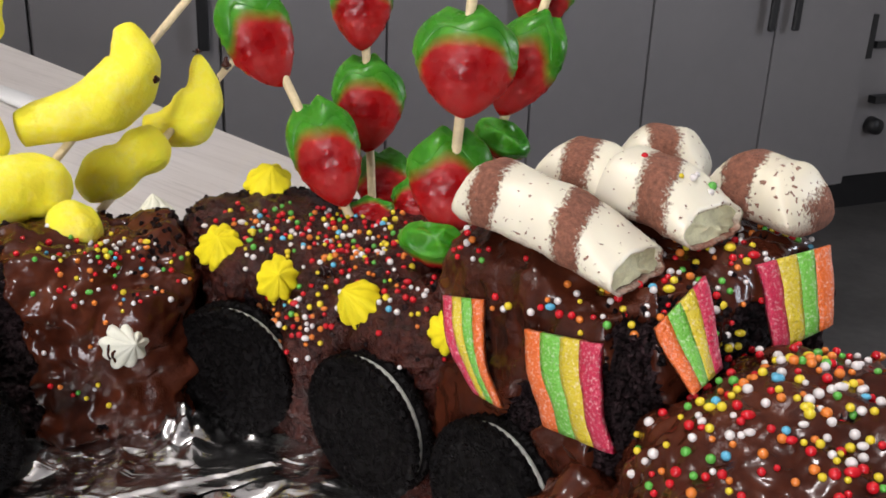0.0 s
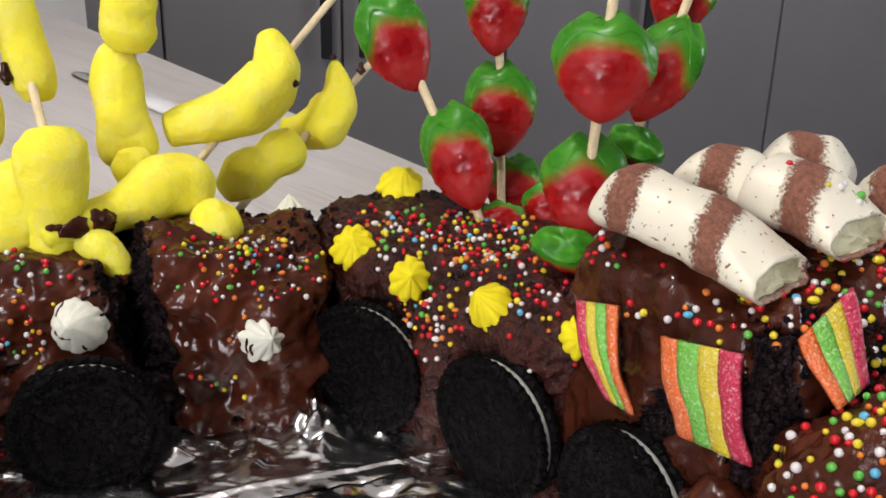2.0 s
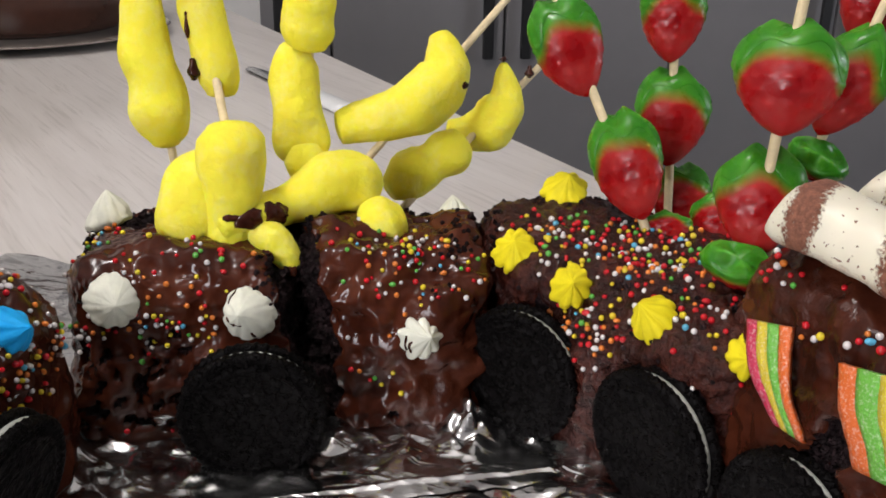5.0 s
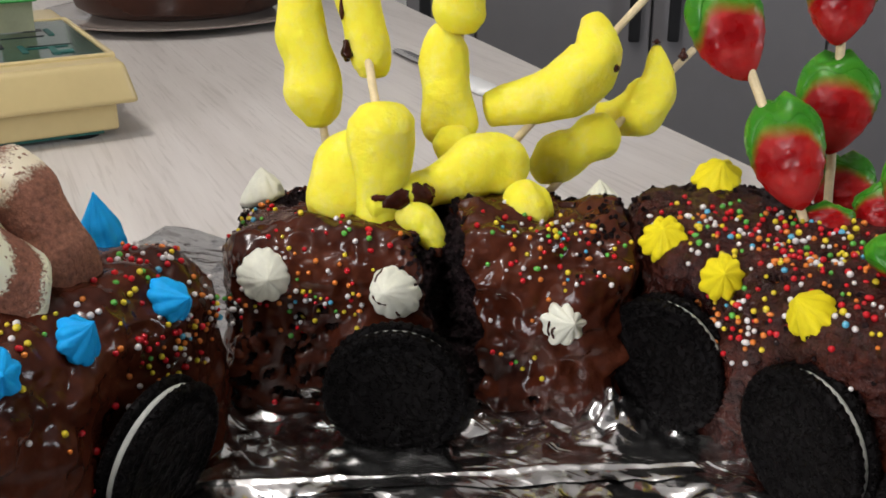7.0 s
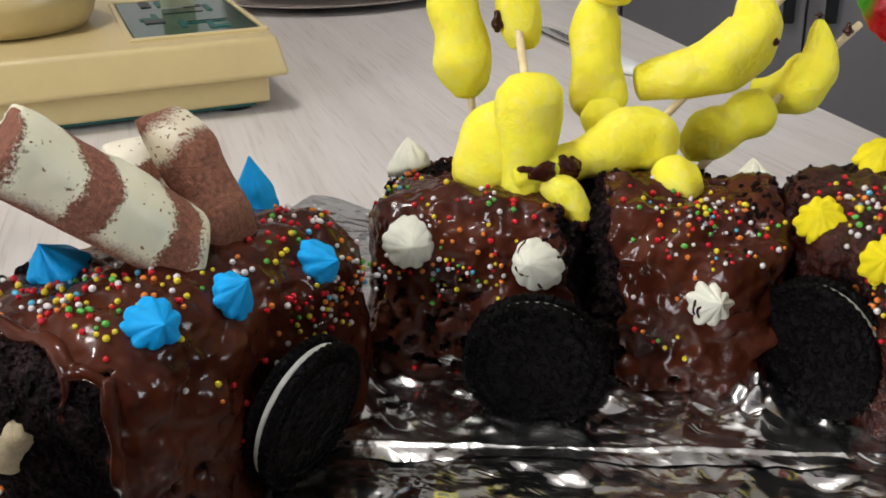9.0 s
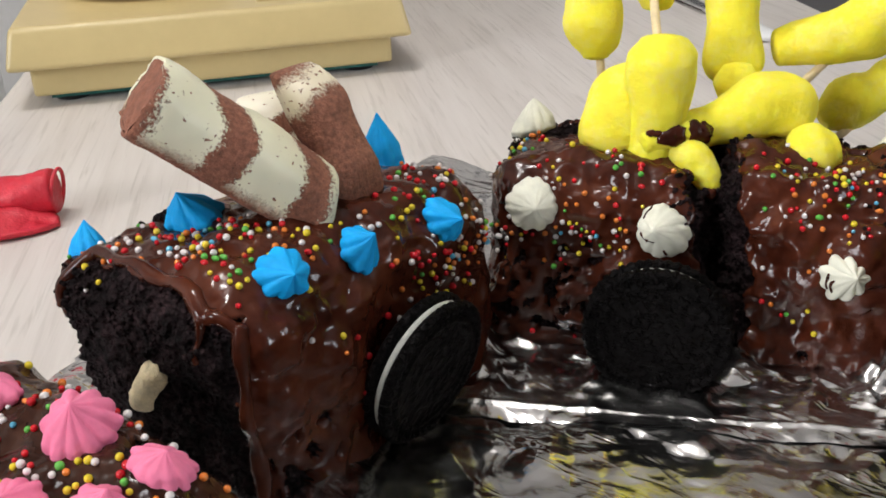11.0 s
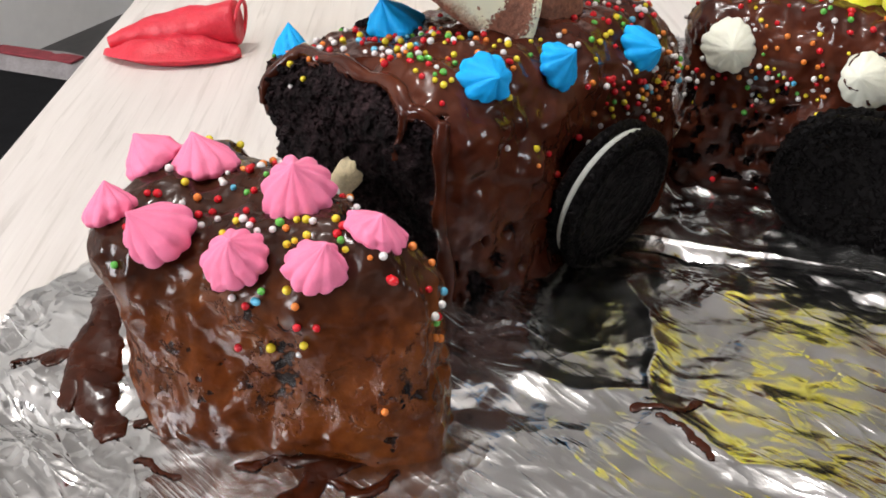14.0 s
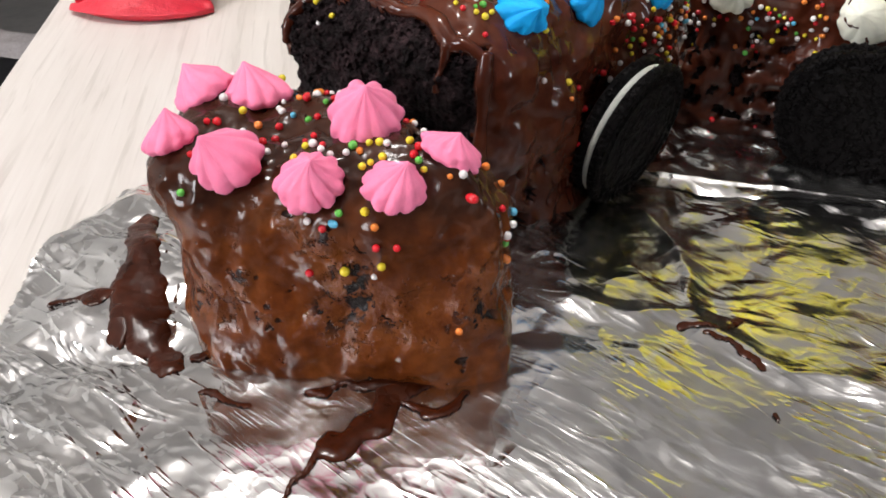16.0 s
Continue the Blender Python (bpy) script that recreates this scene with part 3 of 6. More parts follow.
# ---- the worktop ----
F0, FD = Vector((-0.265, 0.858)), Vector((0.659, -0.752))     # its far edge
L0, LD = Vector((-0.464, 0.172)), Vector((0.733, -0.680))     # its near edge
corner = [F0 - FD * 0.75, F0 + FD * 1.25, L0 + LD * 0.95, L0 - LD * 1.0]
top = thing("worktop", Matrix.Identity(4), "white-washed wood-print worktop, long and narrow", "table")
board = bmesh.new()
ang = math.atan2(0.680, -0.733)
vs = []
inv = Matrix.Rotation(-ang, 3, "Z")
for zz in (TABLE_Z - 0.03, TABLE_Z):
    vs.append([board.verts.new(inv @ Vector((c.x, c.y, zz))) for c in corner])
board.faces.new(vs[1])
board.faces.new(list(reversed(vs[0])))
for i in range(4):
    board.faces.new((vs[0][i], vs[0][(i + 1) % 4], vs[1][(i + 1) % 4], vs[1][i]))
bmesh.ops.recalc_face_normals(board, faces=board.faces)
bmesh.ops.bevel(board, geom=[e for e in board.edges if abs(e.verts[0].co.z - e.verts[1].co.z) < 1e-6 and e.verts[0].co.z > TABLE_Z - 0.01], offset=0.002, segments=2, affect="EDGES")
ob = part("top_board", board, M["whitewood"], top, smooth=False)
ob.matrix_basis = Matrix.Rotation(ang, 4, "Z")
for fx, fl in ((-0.65, 0.1), (1.1, 0.1), (-0.65, 0.9), (1.1, 0.9)):
    p = (F0 + FD * fx).lerp(L0 + LD * (fx * 0.72), 0.12 + 0.76 * fl)
    part("leg", box_bm(0.05, 0.05, TABLE_Z - 0.03 - FLOOR_Z, (p.x, p.y, (TABLE_Z - 0.03 + FLOOR_Z) / 2)), M["edge"], top, smooth=False)

# ---- foil ----


def inside(x, y, poly):
    hit = False
    for (xa, ya), (xb, yb) in zip(poly, poly[1:] + poly[:1]):
        if (ya > y) != (yb > y) and x < (xb - xa) * (y - ya) / (yb - ya) + xa:
            hit = not hit
    return hit


def crease(x, y, scale, seed):
    """Sharp folds: distance to the nearest wall of noise cells."""
    d, _ = noise.voronoi(Vector((x * scale + seed, y * scale * 0.8, seed)))
    return d[1] - d[0]


def facets(x, y, size, seed):
    """Flat, sharp-edged facets: heights at the corners of a skewed lattice of triangles."""
    v = y / size
    u = x / size - 0.5 * v
    i, j = math.floor(u), math.floor(v)
    a, b = u - i, v - j
    h = lambda p, q: noise.cell(Vector((p * 1.0 + 0.5, q * 1.0 + 0.5, seed + 0.5)))
    if a + b < 1:
        return h(i, j) * (1 - a - b) + h(i + 1, j) * a + h(i, j + 1) * b
    return h(i + 1, j + 1) * (a + b - 1) + h(i + 1, j) * (1 - b) + h(i, j + 1) * (1 - a)


def foil_sheet(name, poly, height, label, step=0.0008):
    xs, ys = [p[0] for p in poly], [p[1] for p in poly]
    nx, ny = int((max(xs) - min(xs)) / step), int((max(ys) - min(ys)) / step)
    ids, verts, faces = {}, [], []
    for i in range(nx + 1):
        for j in range(ny + 1):
            x, y = min(xs) + i * step, min(ys) + j * step
            wob = 0.004 * noise.noise(Vector((x * 40, y * 40, 3)))
            if inside(x + wob, y - wob, poly):
                ids[(i, j)] = len(verts)
                verts.append((x, y, height(x, y)))
    for (i, j), a in ids.items():
        b, c, d = ids.get((i + 1, j)), ids.get((i + 1, j + 1)), ids.get((i, j + 1))
        if None not in (b, c, d):
            faces.append((a, b, c, d))
    return tagged(part(name, mesh_of(name, verts, faces, M["foil"]), None), label, "foil")


R0, R1 = Vector((-0.182, 0.2095)), Vector((-0.036, 0.279))      # the fold where the upper sheet ends
RN = Vector((-(R1 - R0).y, (R1 - R0).x)).normalized()
RU = (R1 - R0).normalized()


def fold_far(x, y):
    return (Vector((x, y)) - R0).dot(RN)


FOLDS = (((-0.161, 0.191), (-0.148, 0.184), (-0.135, 0.169), (-0.125, 0.151)), ((-0.123, 0.149), (-0.110, 0.147), (-0.097, 0.145), (-0.087, 0.152), (-0.066, 0.153)),
         ((-0.150, 0.133), (-0.136, 0.139), (-0.127, 0.151)))      # long folds pressed into the sheet


def fold_height(x, y):
    best = 1.0
    for line in FOLDS:
        for (xa, ya), (xb, yb) in zip(line, line[1:]):
            dx, dy = xb - xa, yb - ya
            t = max(0.0, min(1.0, ((x - xa) * dx + (y - ya) * dy) / (dx * dx + dy * dy)))
            best = min(best, math.hypot(x - xa - t * dx, y - ya - t * dy))
    return 0.0015 * max(0.0, 1 - best / 0.007) ** 1.3


def low_foil(x, y):
    z = 0.0004 + 0.0030 * noise.fractal(Vector((x * 15, y * 15, 0)), 1.0, 2.0, 2)
    z += 0.0024 * min(0.5, crease(x + 0.006 * noise.noise(Vector((x * 50, y * 50, 1))), y, 15, 1.0))
    fine = max(0.0, 0.45 + 0.9 * noise.noise(Vector((x * 20, y * 20, 30))))
    z += 0.0011 * fine * min(0.45, crease(x + 0.004 * noise.noise(Vector((x * 80, y * 80, 5))), y * 0.8, 48, 5.0))
    z += 0.0005 * fine * min(0.5, crease(x + 0.003 * noise.noise(Vector((x * 90, y * 90, 6))), y, 105, 15.0))
    z += fold_height(x + 0.0025 * noise.noise(Vector((x * 90, y * 90, 12))), y)
    # small sharp-edged crinkles, in patches
    cx, cy = x + 0.004 * noise.noise(Vector((x * 45, y * 45, 22))), y + 0.004 * noise.noise(Vector((x * 45, y * 45, 32)))
    cu, cv = cx * 0.8 + cy * 0.6, (cy * 0.8 - cx * 0.6) * 1.9
    z += min(1.0, fine) * (0.00060 * facets(cu, cv, 0.0105, 21) + 0.00040 * facets(cu * 0.9 + cv * 0.3, cv, 0.0058, 23))
    # crumpled along the foot of the folded edge
    near = math.exp(-((fold_far(x, y) + 0.0125) / 0.010) ** 2)
    if near > 0.02:
        z += near * (0.0024 * facets(cx * 0.9 + cy * 0.43, (cy * 0.9 - cx * 0.43) * 1.3, 0.0100, 51) + 0.0008 * facets(cy, cx, 0.0044, 53))
    # it sinks from the end piece's foot towards the front
    s, w = (x + 0.1945) * 0.545 - (y - 0.099) * 0.839 - 0.029, (x + 0.1945) * 0.839 + (y - 0.099) * 0.545
    z += max(0.0, min(1.0, (0.085 - abs(w)) / 0.03)) * (0.003 - 0.0075 * max(-0.2, min(1.0, s / 0.06)))
    # loose, crumpled edge beside the end piece
    out = max(0.0, min(1.0, (-0.165 - x - 0.55 * (y - 0.03)) / 0.05))
    if out > 0:
        wx, wy = x + 0.006 * noise.noise(Vector((x * 28, y * 28, 2))), y + 0.006 * noise.noise(Vector((x * 28, y * 28, 12)))
        z += out * (0.002 + 0.0046 * facets(wx, wy, 0.030, 3) + 0.0026 * facets(wx * 0.8 - wy * 0.6, wx * 0.6 + wy * 0.8, 0.013, 7) + 0.0007 * facets(wx * 0.3 + wy, wy * 0.4 - wx, 0.0056, 9))
    return max(z, TABLE_Z + 0.0012)


foil_sheet("foil_sheet", [(-0.292, 0.112), (-0.268, 0.055), (-0.24, 0.018), (-0.16, -0.03), (0.02, 0.02), (0.16, 0.10), (0.19, 0.20), (0.10, 0.33), (-0.02, 0.43), (-0.20, 0.415), (-0.315, 0.385), (-0.30, 0.25)],
           low_foil, "crumpled kitchen foil spread over the worktop, smeared with chocolate")

# the upper strip: rows along its folded, raised front edge
CLUMPS = ((-0.0690, 0.2930, 0.012, 0.009), (-0.1905, 0.2445, 0.012, 0.006))      # crumpled heaps of foil: place, height, width
verts, faces, nu, nv = [], [], 260, 100
for i in range(nu + 1):
    for j in range(nv + 1):
        u, v = -0.004 + 0.215 * i / nu, 0.115 * (j / nv) ** 1.5
        bend = 0.0018 * noise.noise(Vector((u * 20, 1, 0))) + 0.0006 * noise.noise(Vector((u * 120, 5, 0)))
        p = R0 + RU * u + RN * (v - 0.006 + bend * math.exp(-v / 0.01))
        lip = 0.0008 * math.exp(-((v - 0.0066) / 0.0009) ** 2) * max(0.1, 0.9 + 0.7 * noise.noise(Vector((u * 30, 2, 2))) + 0.3 * noise.noise(Vector((u * 150, 3, 2))))
        ramp = min(1.0, (v + 0.0004) / 0.0070) ** 0.9
        z = 0.0015 + lip + 0.0009 * noise.fractal(Vector((p.x * 30, p.y * 30, 4)), 1.0, 2.0, 3)
        cu, cv = u + 0.003 * noise.noise(p.to_3d() * 70), v * 1.3 + 0.003 * noise.noise(p.to_3d() * 70 + Vector((5, 0, 0)))
        loose = max(0.05, min(1.0, (v - 0.009) / 0.010))
        z += loose * (0.0015 * facets(cu, cv, 0.0090, 41) + 0.0009 * facets(cu * 0.8 + cv * 0.6, cv * 0.8 - cu * 0.6, 0.0042, 43))
        z += 0.0008 * min(0.5, crease(p.x, p.y, 40, 2.0)) + 0.0005 * min(0.5, crease(p.x, p.y, 110, 8.0))
        for cx, cy, tall, wide in CLUMPS:
            far = ((p.x - cx) ** 2 + (p.y - cy) ** 2) / wide ** 2
            z += tall * math.exp(-far) * (0.55 + 1.1 * min(0.6, crease(p.x + 0.002 * noise.noise(p.to_3d() * 150), p.y, 130, 4.0)))
        edge = low_foil(p.x, p.y) + 0.0004
        z = edge + (z - edge) * ramp + 0.0010 * (1 - ramp) * noise.fractal(Vector((u * 40, v * 90, 8)), 1.0, 2.0, 2)
        verts.append((p.x, p.y, z))
strip = thing("foil_strip", pose(0, 0, 0), "folded foil strip with a raised shiny edge under the wagons", "foil")
CUT = 22      # rows of the folded front edge
for name, j0, j1, label in (("folded_edge", 0, CUT, "raised shiny folded edge"), ("sheet", CUT, nv, "crumpled foil lying under the wagons")):
    wide = j1 - j0 + 1
    some = [verts[i * (nv + 1) + j] for i in range(nu + 1) for j in range(j0, j1 + 1)]
    faces = [(i * wide + j, (i + 1) * wide + j, (i + 1) * wide + j + 1, i * wide + j + 1) for i in range(nu) for j in range(wide - 1)]
    part(name, mesh_of(name, some, faces, M["foil"]), None, strip, label)

# ---- the cakes ----


def cut_end(p, n):
    """The bare end of the cake, below a hanging edge of coating."""
    e = 0.0615 - 0.0045 * math.exp(-((p.y + 0.024) / 0.008) ** 2) + 0.003 * noise.noise(Vector((p.y * 120, 2, 0)))
    if p.y > 0.036:
        e -= 0.02
    if n.y < -0.5 and p.x < -0.030 and p.z < 0.024 and noise.fractal(p * 150, 1.0, 2.0, 3) > 0.12:      # worn spots at the foot
        return True
    return n.x < -0.25 and -0.0280 + 0.001 * noise.noise(Vector((p.z * 150, 9, 0))) < p.y < 0.046 and p.z < e


def slant(p, n):
    """The cut end runs askew, and the far end slopes down and narrows."""
    near, far = max(0.0, -p.x / 0.056), max(0.0, (p.x - 0.012) / 0.044)
    p = Vector((p.x, p.y * (1 - 0.12 * far ** 2), p.z * (1 - 0.13 * far ** 2)))
    return p + Vector((-0.06 * (p.y + 0.034) * near, 0.009 * near ** 2 * max(0.0, p.y / 0.035), 0))


def narrow(p, n):
    """The end piece is a wedge: its back runs in towards one end."""
    back = max(-0.010, min(0.033, 0.036 - 0.8 * (p.x + 0.025)))
    lean = 0.009 * max(0.0, 1 - p.z / 0.054) * max(0.0, -p.x / 0.039)      # its short end leans out over the foot
    return Vector((p.x + lean, -0.029 + (p.y + 0.029) / 0.058 * (back + 0.029), p.z))


def patchy(seed, amount):
    def bare(p, n):
        return noise.fractal(Vector((p.x * 38 + seed, p.y * 38, p.z * 38)), 1.0, 2.0, 3) > amount
    return bare


def tear_left(p, n):
    """The left half's broken end runs slanting, ragged at its edge."""
    k = max(0.0, min(1.0, (p.x + 0.008) / 0.0465))
    rag = 0.0030 * noise.noise(Vector((p.y * 70, p.z * 90, 2))) + 0.0016 * noise.noise(Vector((p.y * 260, p.z * 260, 4)))
    return Vector((p.x + k ** 1.5 * (-0.009 * (p.z / 0.062) * max(0.0, min(1.0, (0.012 - p.y) / 0.035)) + rag), p.y, p.z - 0.003 * k ** 3 * max(0.0, p.z / 0.062)))


def tear_right(p, n):
    k = max(0.0, min(1.0, -(p.x - 0.006) / 0.0355))
    rag = 0.0030 * noise.noise(Vector((p.y * 70, p.z * 90, 12))) + 0.0016 * noise.noise(Vector((p.y * 260, p.z * 260, 14)))
    return Vector((p.x + k ** 1.5 * (0.010 * (1 - p.z / 0.062) * max(0.0, min(1.0, (0.012 - p.y) / 0.035)) + rag), p.y, p.z))


def crack_right(p, n):
    worn = n.y < -0.5 and p.x < 0.004 and 0.006 < p.z < 0.034 + 0.006 * noise.noise(Vector((p.x * 110, 3, 0))) and noise.fractal(p * 210, 1.0, 2.0, 3) > 0.14
    return worn or n.x > 0.42 + 0.3 * noise.noise(p * 160) or patchy(3.0, 0.72)(p, n)


def crack_left(p, n):
    return n.x < -0.42 - 0.3 * noise.noise(p * 160) or patchy(8.0, 0.74)(p, n)


def rolls_end(p, n):
    """Black crumb lies bare between the belts on the end of the tall wagon."""
    bare = n.x > 0.40 + 0.25 * noise.noise(p * 120) and 0.030 < p.z < 0.084 + 0.004 * noise.noise(Vector((p.y * 130, 7, 0))) and noise.noise(p * 48 + Vector((4, 0, 0))) > -0.28
    return bare or patchy(31.0, 0.55)(p, n)


cake("end", -0.1945, 0.0990, 33, (0.078, 0.058, 0.054), 0.015, "low end piece of chocolate cake, coating dripping onto the foil", "ganache_thin", 1.0,
     crumb=patchy(11.0, 0.80), top=0.003, taper=0.03, shape=narrow)
blue_wagon = cake("blue", -0.2150, 0.196, 90, (0.112, 0.070, 0.066), 0.015, "chocolate cake wagon with a cut crumbly end", "ganache", 2.0, crumb=cut_end, top=0.004, taper=0.02, shape=slant)
cake("bananas_left", -0.1650, 0.298, 20, (0.077, 0.066, 0.062), 0.012, "chocolate cake wagon cracked through the middle", "ganache", 3.0, crumb=crack_right, taper=0.03, lumps=(0.0062, 0.0022), top=0.003, shape=tear_left)
cake("bananas_right", -0.1074, 0.3240, 22, (0.067, 0.067, 0.062), 0.017, "chocolate cake wagon cracked through the middle", "ganache", 4.0, crumb=crack_left, taper=0.06, lumps=(0.0078, 0.0028), top=0.004, shape=tear_right)
cake("berries", -0.0165, 0.3245, -39, (0.126, 0.066, 0.064), 0.016, "chocolate cake wagon thick with coloured sugar pearls", "ganache_rough", 5.0, crumb=patchy(21.0, 0.44), top=0.004, taper=0.08)
cake("rolls", 0.0680, 0.2684, -53, (0.074, 0.092, 0.087), 0.014, "tall chocolate cake wagon with sour belts on its sides", "ganache", 6.0, crumb=rolls_end, top=0.002, taper=0.07)
cake("engine", 0.104, 0.188, -40, (0.105, 0.090, 0.078), 0.036, "domed front cake thick with coloured sugar pearls", "ganache", 7.0, crumb=patchy(41.0, 0.60), top=0.008, taper=0.05, lumps=(0.0052, 0.0024))
cake("pool", 0.050, 0.202, -50, (0.050, 0.034, 0.042), 0.015, "lumpy heap of chocolate coating between two wagons", "ganache", 9.0, lumps=(0.005, 0.003))

# ---- sweets: shapes ----


def spline(points, steps):
    """A smooth line through points of four numbers (place and radius)."""
    pts = [Vector(p[:3]) for p in points]
    rad = [p[3] for p in points]
    out = []
    for i in range(len(pts) - 1):
        a, b, c, d = (max(i - 1, 0), i, i + 1, min(i + 2, len(pts) - 1))
        for k in range(steps):
            t = k / steps
            w = (-0.5 * t + t * t - 0.5 * t ** 3, 1 - 2.5 * t * t + 1.5 * t ** 3, 0.5 * t + 2 * t * t - 1.5 * t ** 3, -0.5 * t * t + 0.5 * t ** 3)
            out.append((sum((pts[j] * f for j, f in zip((a, b, c, d), w)), Vector()), max(0.0004, sum(rad[j] * f for j, f in zip((a, b, c, d), w)))))
    return out + [(pts[-1], rad[-1])]


def swept(points, steps=7, around=22, flat=1.0, lump=0.05, seed=0.0, round_end=0.7, low=95):
    """A soft bar of changing thickness, closed by rounded ends. flat squeezes it along the world's y."""
    line = spline(points, steps)
    for at in (0, -1):
        p, r = line[at]
        q = line[1 if at == 0 else -2][0]
        way = (p - q).normalized()
        caps = [(p + way * r * round_end * math.sin(a), r * math.cos(a)) for a in (0.45, 0.85, 1.2, 1.45)]
        line = list(reversed(caps)) + line if at == 0 else line + caps
    rings, side = [], None
    for i, (p, r) in enumerate(line):
        way = (line[min(i + 1, len(line) - 1)][0] - line[max(i - 1, 0)][0]).normalized()
        side = (side - way * side.dot(way)).normalized() if side else way.orthogonal().normalized()
        up = way.cross(side)
        ring = []
        for k in range(around):
            a = 2 * math.pi * k / around
            d = side * math.cos(a) + up * math.sin(a)
            v = p + d * r
            n = noise.noise(v * low + Vector((seed, 0, 0))) * lump + noise.noise(v * 420 + Vector((0, seed, 0))) * lump * (0.4 if low > 90 else 0.13)
            v = p + d * r * (1 + n * 1.6)
            if flat != 1.0:
                v.y = p.y + (v.y - p.y) * flat
            ring.append(v)
        rings.append(ring)
    return tube(rings)


def coating_edge(key, owner, line, label):
    """A thick rounded lip where the coating ends, following the cake's surface. line: places in the cake's own axes, with a radius."""
    m = owner.matrix_basis
    pts = []
    for x, y, z, r in line:
        q, n = on(key, m @ Vector((x, y, z)))
        pts.append((*(m.inverted() @ (q - n * r * 0.35)), r))
    v, f = swept(pts, 5, 14, lump=0.3, seed=line[0][1] * 700)
    part("coating_edge", mesh_of("coating_edge", v, f, M["ganache"]), None, owner, label)


LIP = "thick glossy lip of chocolate coating"
coating_edge("blue", blue_wagon, [(-0.062, 0.040, 0.046, 0.0012), (-0.060, 0.037, 0.056, 0.0016), (-0.0555, 0.030, 0.0655, 0.0019), (-0.0545, 0.018, 0.0665, 0.0016), (-0.0545, 0.008, 0.0665, 0.0019), (-0.0545, -0.002, 0.0655, 0.0021),
                                  (-0.0550, -0.012, 0.0635, 0.0023), (-0.0565, -0.020, 0.0595, 0.0028), (-0.0560, -0.026, 0.0600, 0.0022), (-0.0560, -0.0310, 0.0560, 0.0020)], LIP)
coating_edge("blue", blue_wagon, [(-0.056, -0.0310, 0.0580, 0.0018), (-0.057, -0.0315, 0.0480, 0.0021), (-0.057, -0.0308, 0.0400, 0.0016), (-0.057, -0.0314, 0.0310, 0.0021), (-0.057, -0.0304, 0.0220, 0.0017), (-0.057, -0.0314, 0.0130, 0.0022), (-0.057, -0.0306, 0.0050, 0.0018)], LIP)
coating_edge("blue", blue_wagon, [(-0.060, -0.0185, 0.0590, 0.0018), (-0.060, -0.0188, 0.0530, 0.0008), (-0.060, -0.0182, 0.0490, 0.0005), (-0.060, -0.0180, 0.0460, 0.0008)], "thin drip of chocolate")


def stick_mesh(a, b, r=0.00155):
    a, b = Vector(a), Vector(b)
    way = (b - a).normalized()
    s = way.orthogonal().normalized()
    u = way.cross(s)
    rings = []
    n = 14
    for i in range(n + 1):
        p = a.lerp(b, i / n) + s * 0.0002 * noise.noise(a * 50 + Vector((i, 0, 0)))
        rr = r * (1 + 0.06 * noise.noise(Vector((i * 1.7, 3, a.x * 90))))
        rings.append([p + (s * math.cos(2 * math.pi * k / 10) + u * math.sin(2 * math.pi * k / 10)) * rr for k in range(10)])
    return tube(rings)


def own(verts, origin):
    return [Vector(v) - origin for v in verts]


def chocolate_patch(tree, p, r):
    """A thin ragged crust lying on a curved surface."""
    q, n, _, _ = tree.find_nearest(p)
    u = n.orthogonal().normalized()
    w = n.cross(u)
    rings = []
    for i in range(9):
        s = i / 8
        ring = []
        for k in range(28):
            a = 2 * math.pi * k / 28
            d = u * math.cos(a) + w * math.sin(a)
            far = r * s * (1 + 0.6 * noise.noise(d * 1.4 + p * 400) + 0.15 * noise.noise(d * 4 + p * 300))
            at, m, _, _ = tree.find_nearest(q + d * far)
            ring.append(at + m * (0.0010 * max(0.0, 1 - s * s) ** 0.5 * (1 + 0.4 * noise.noise(at * 500)) - 0.0002 * (i == 8)))
        rings.append(ring)
    return tube(rings)


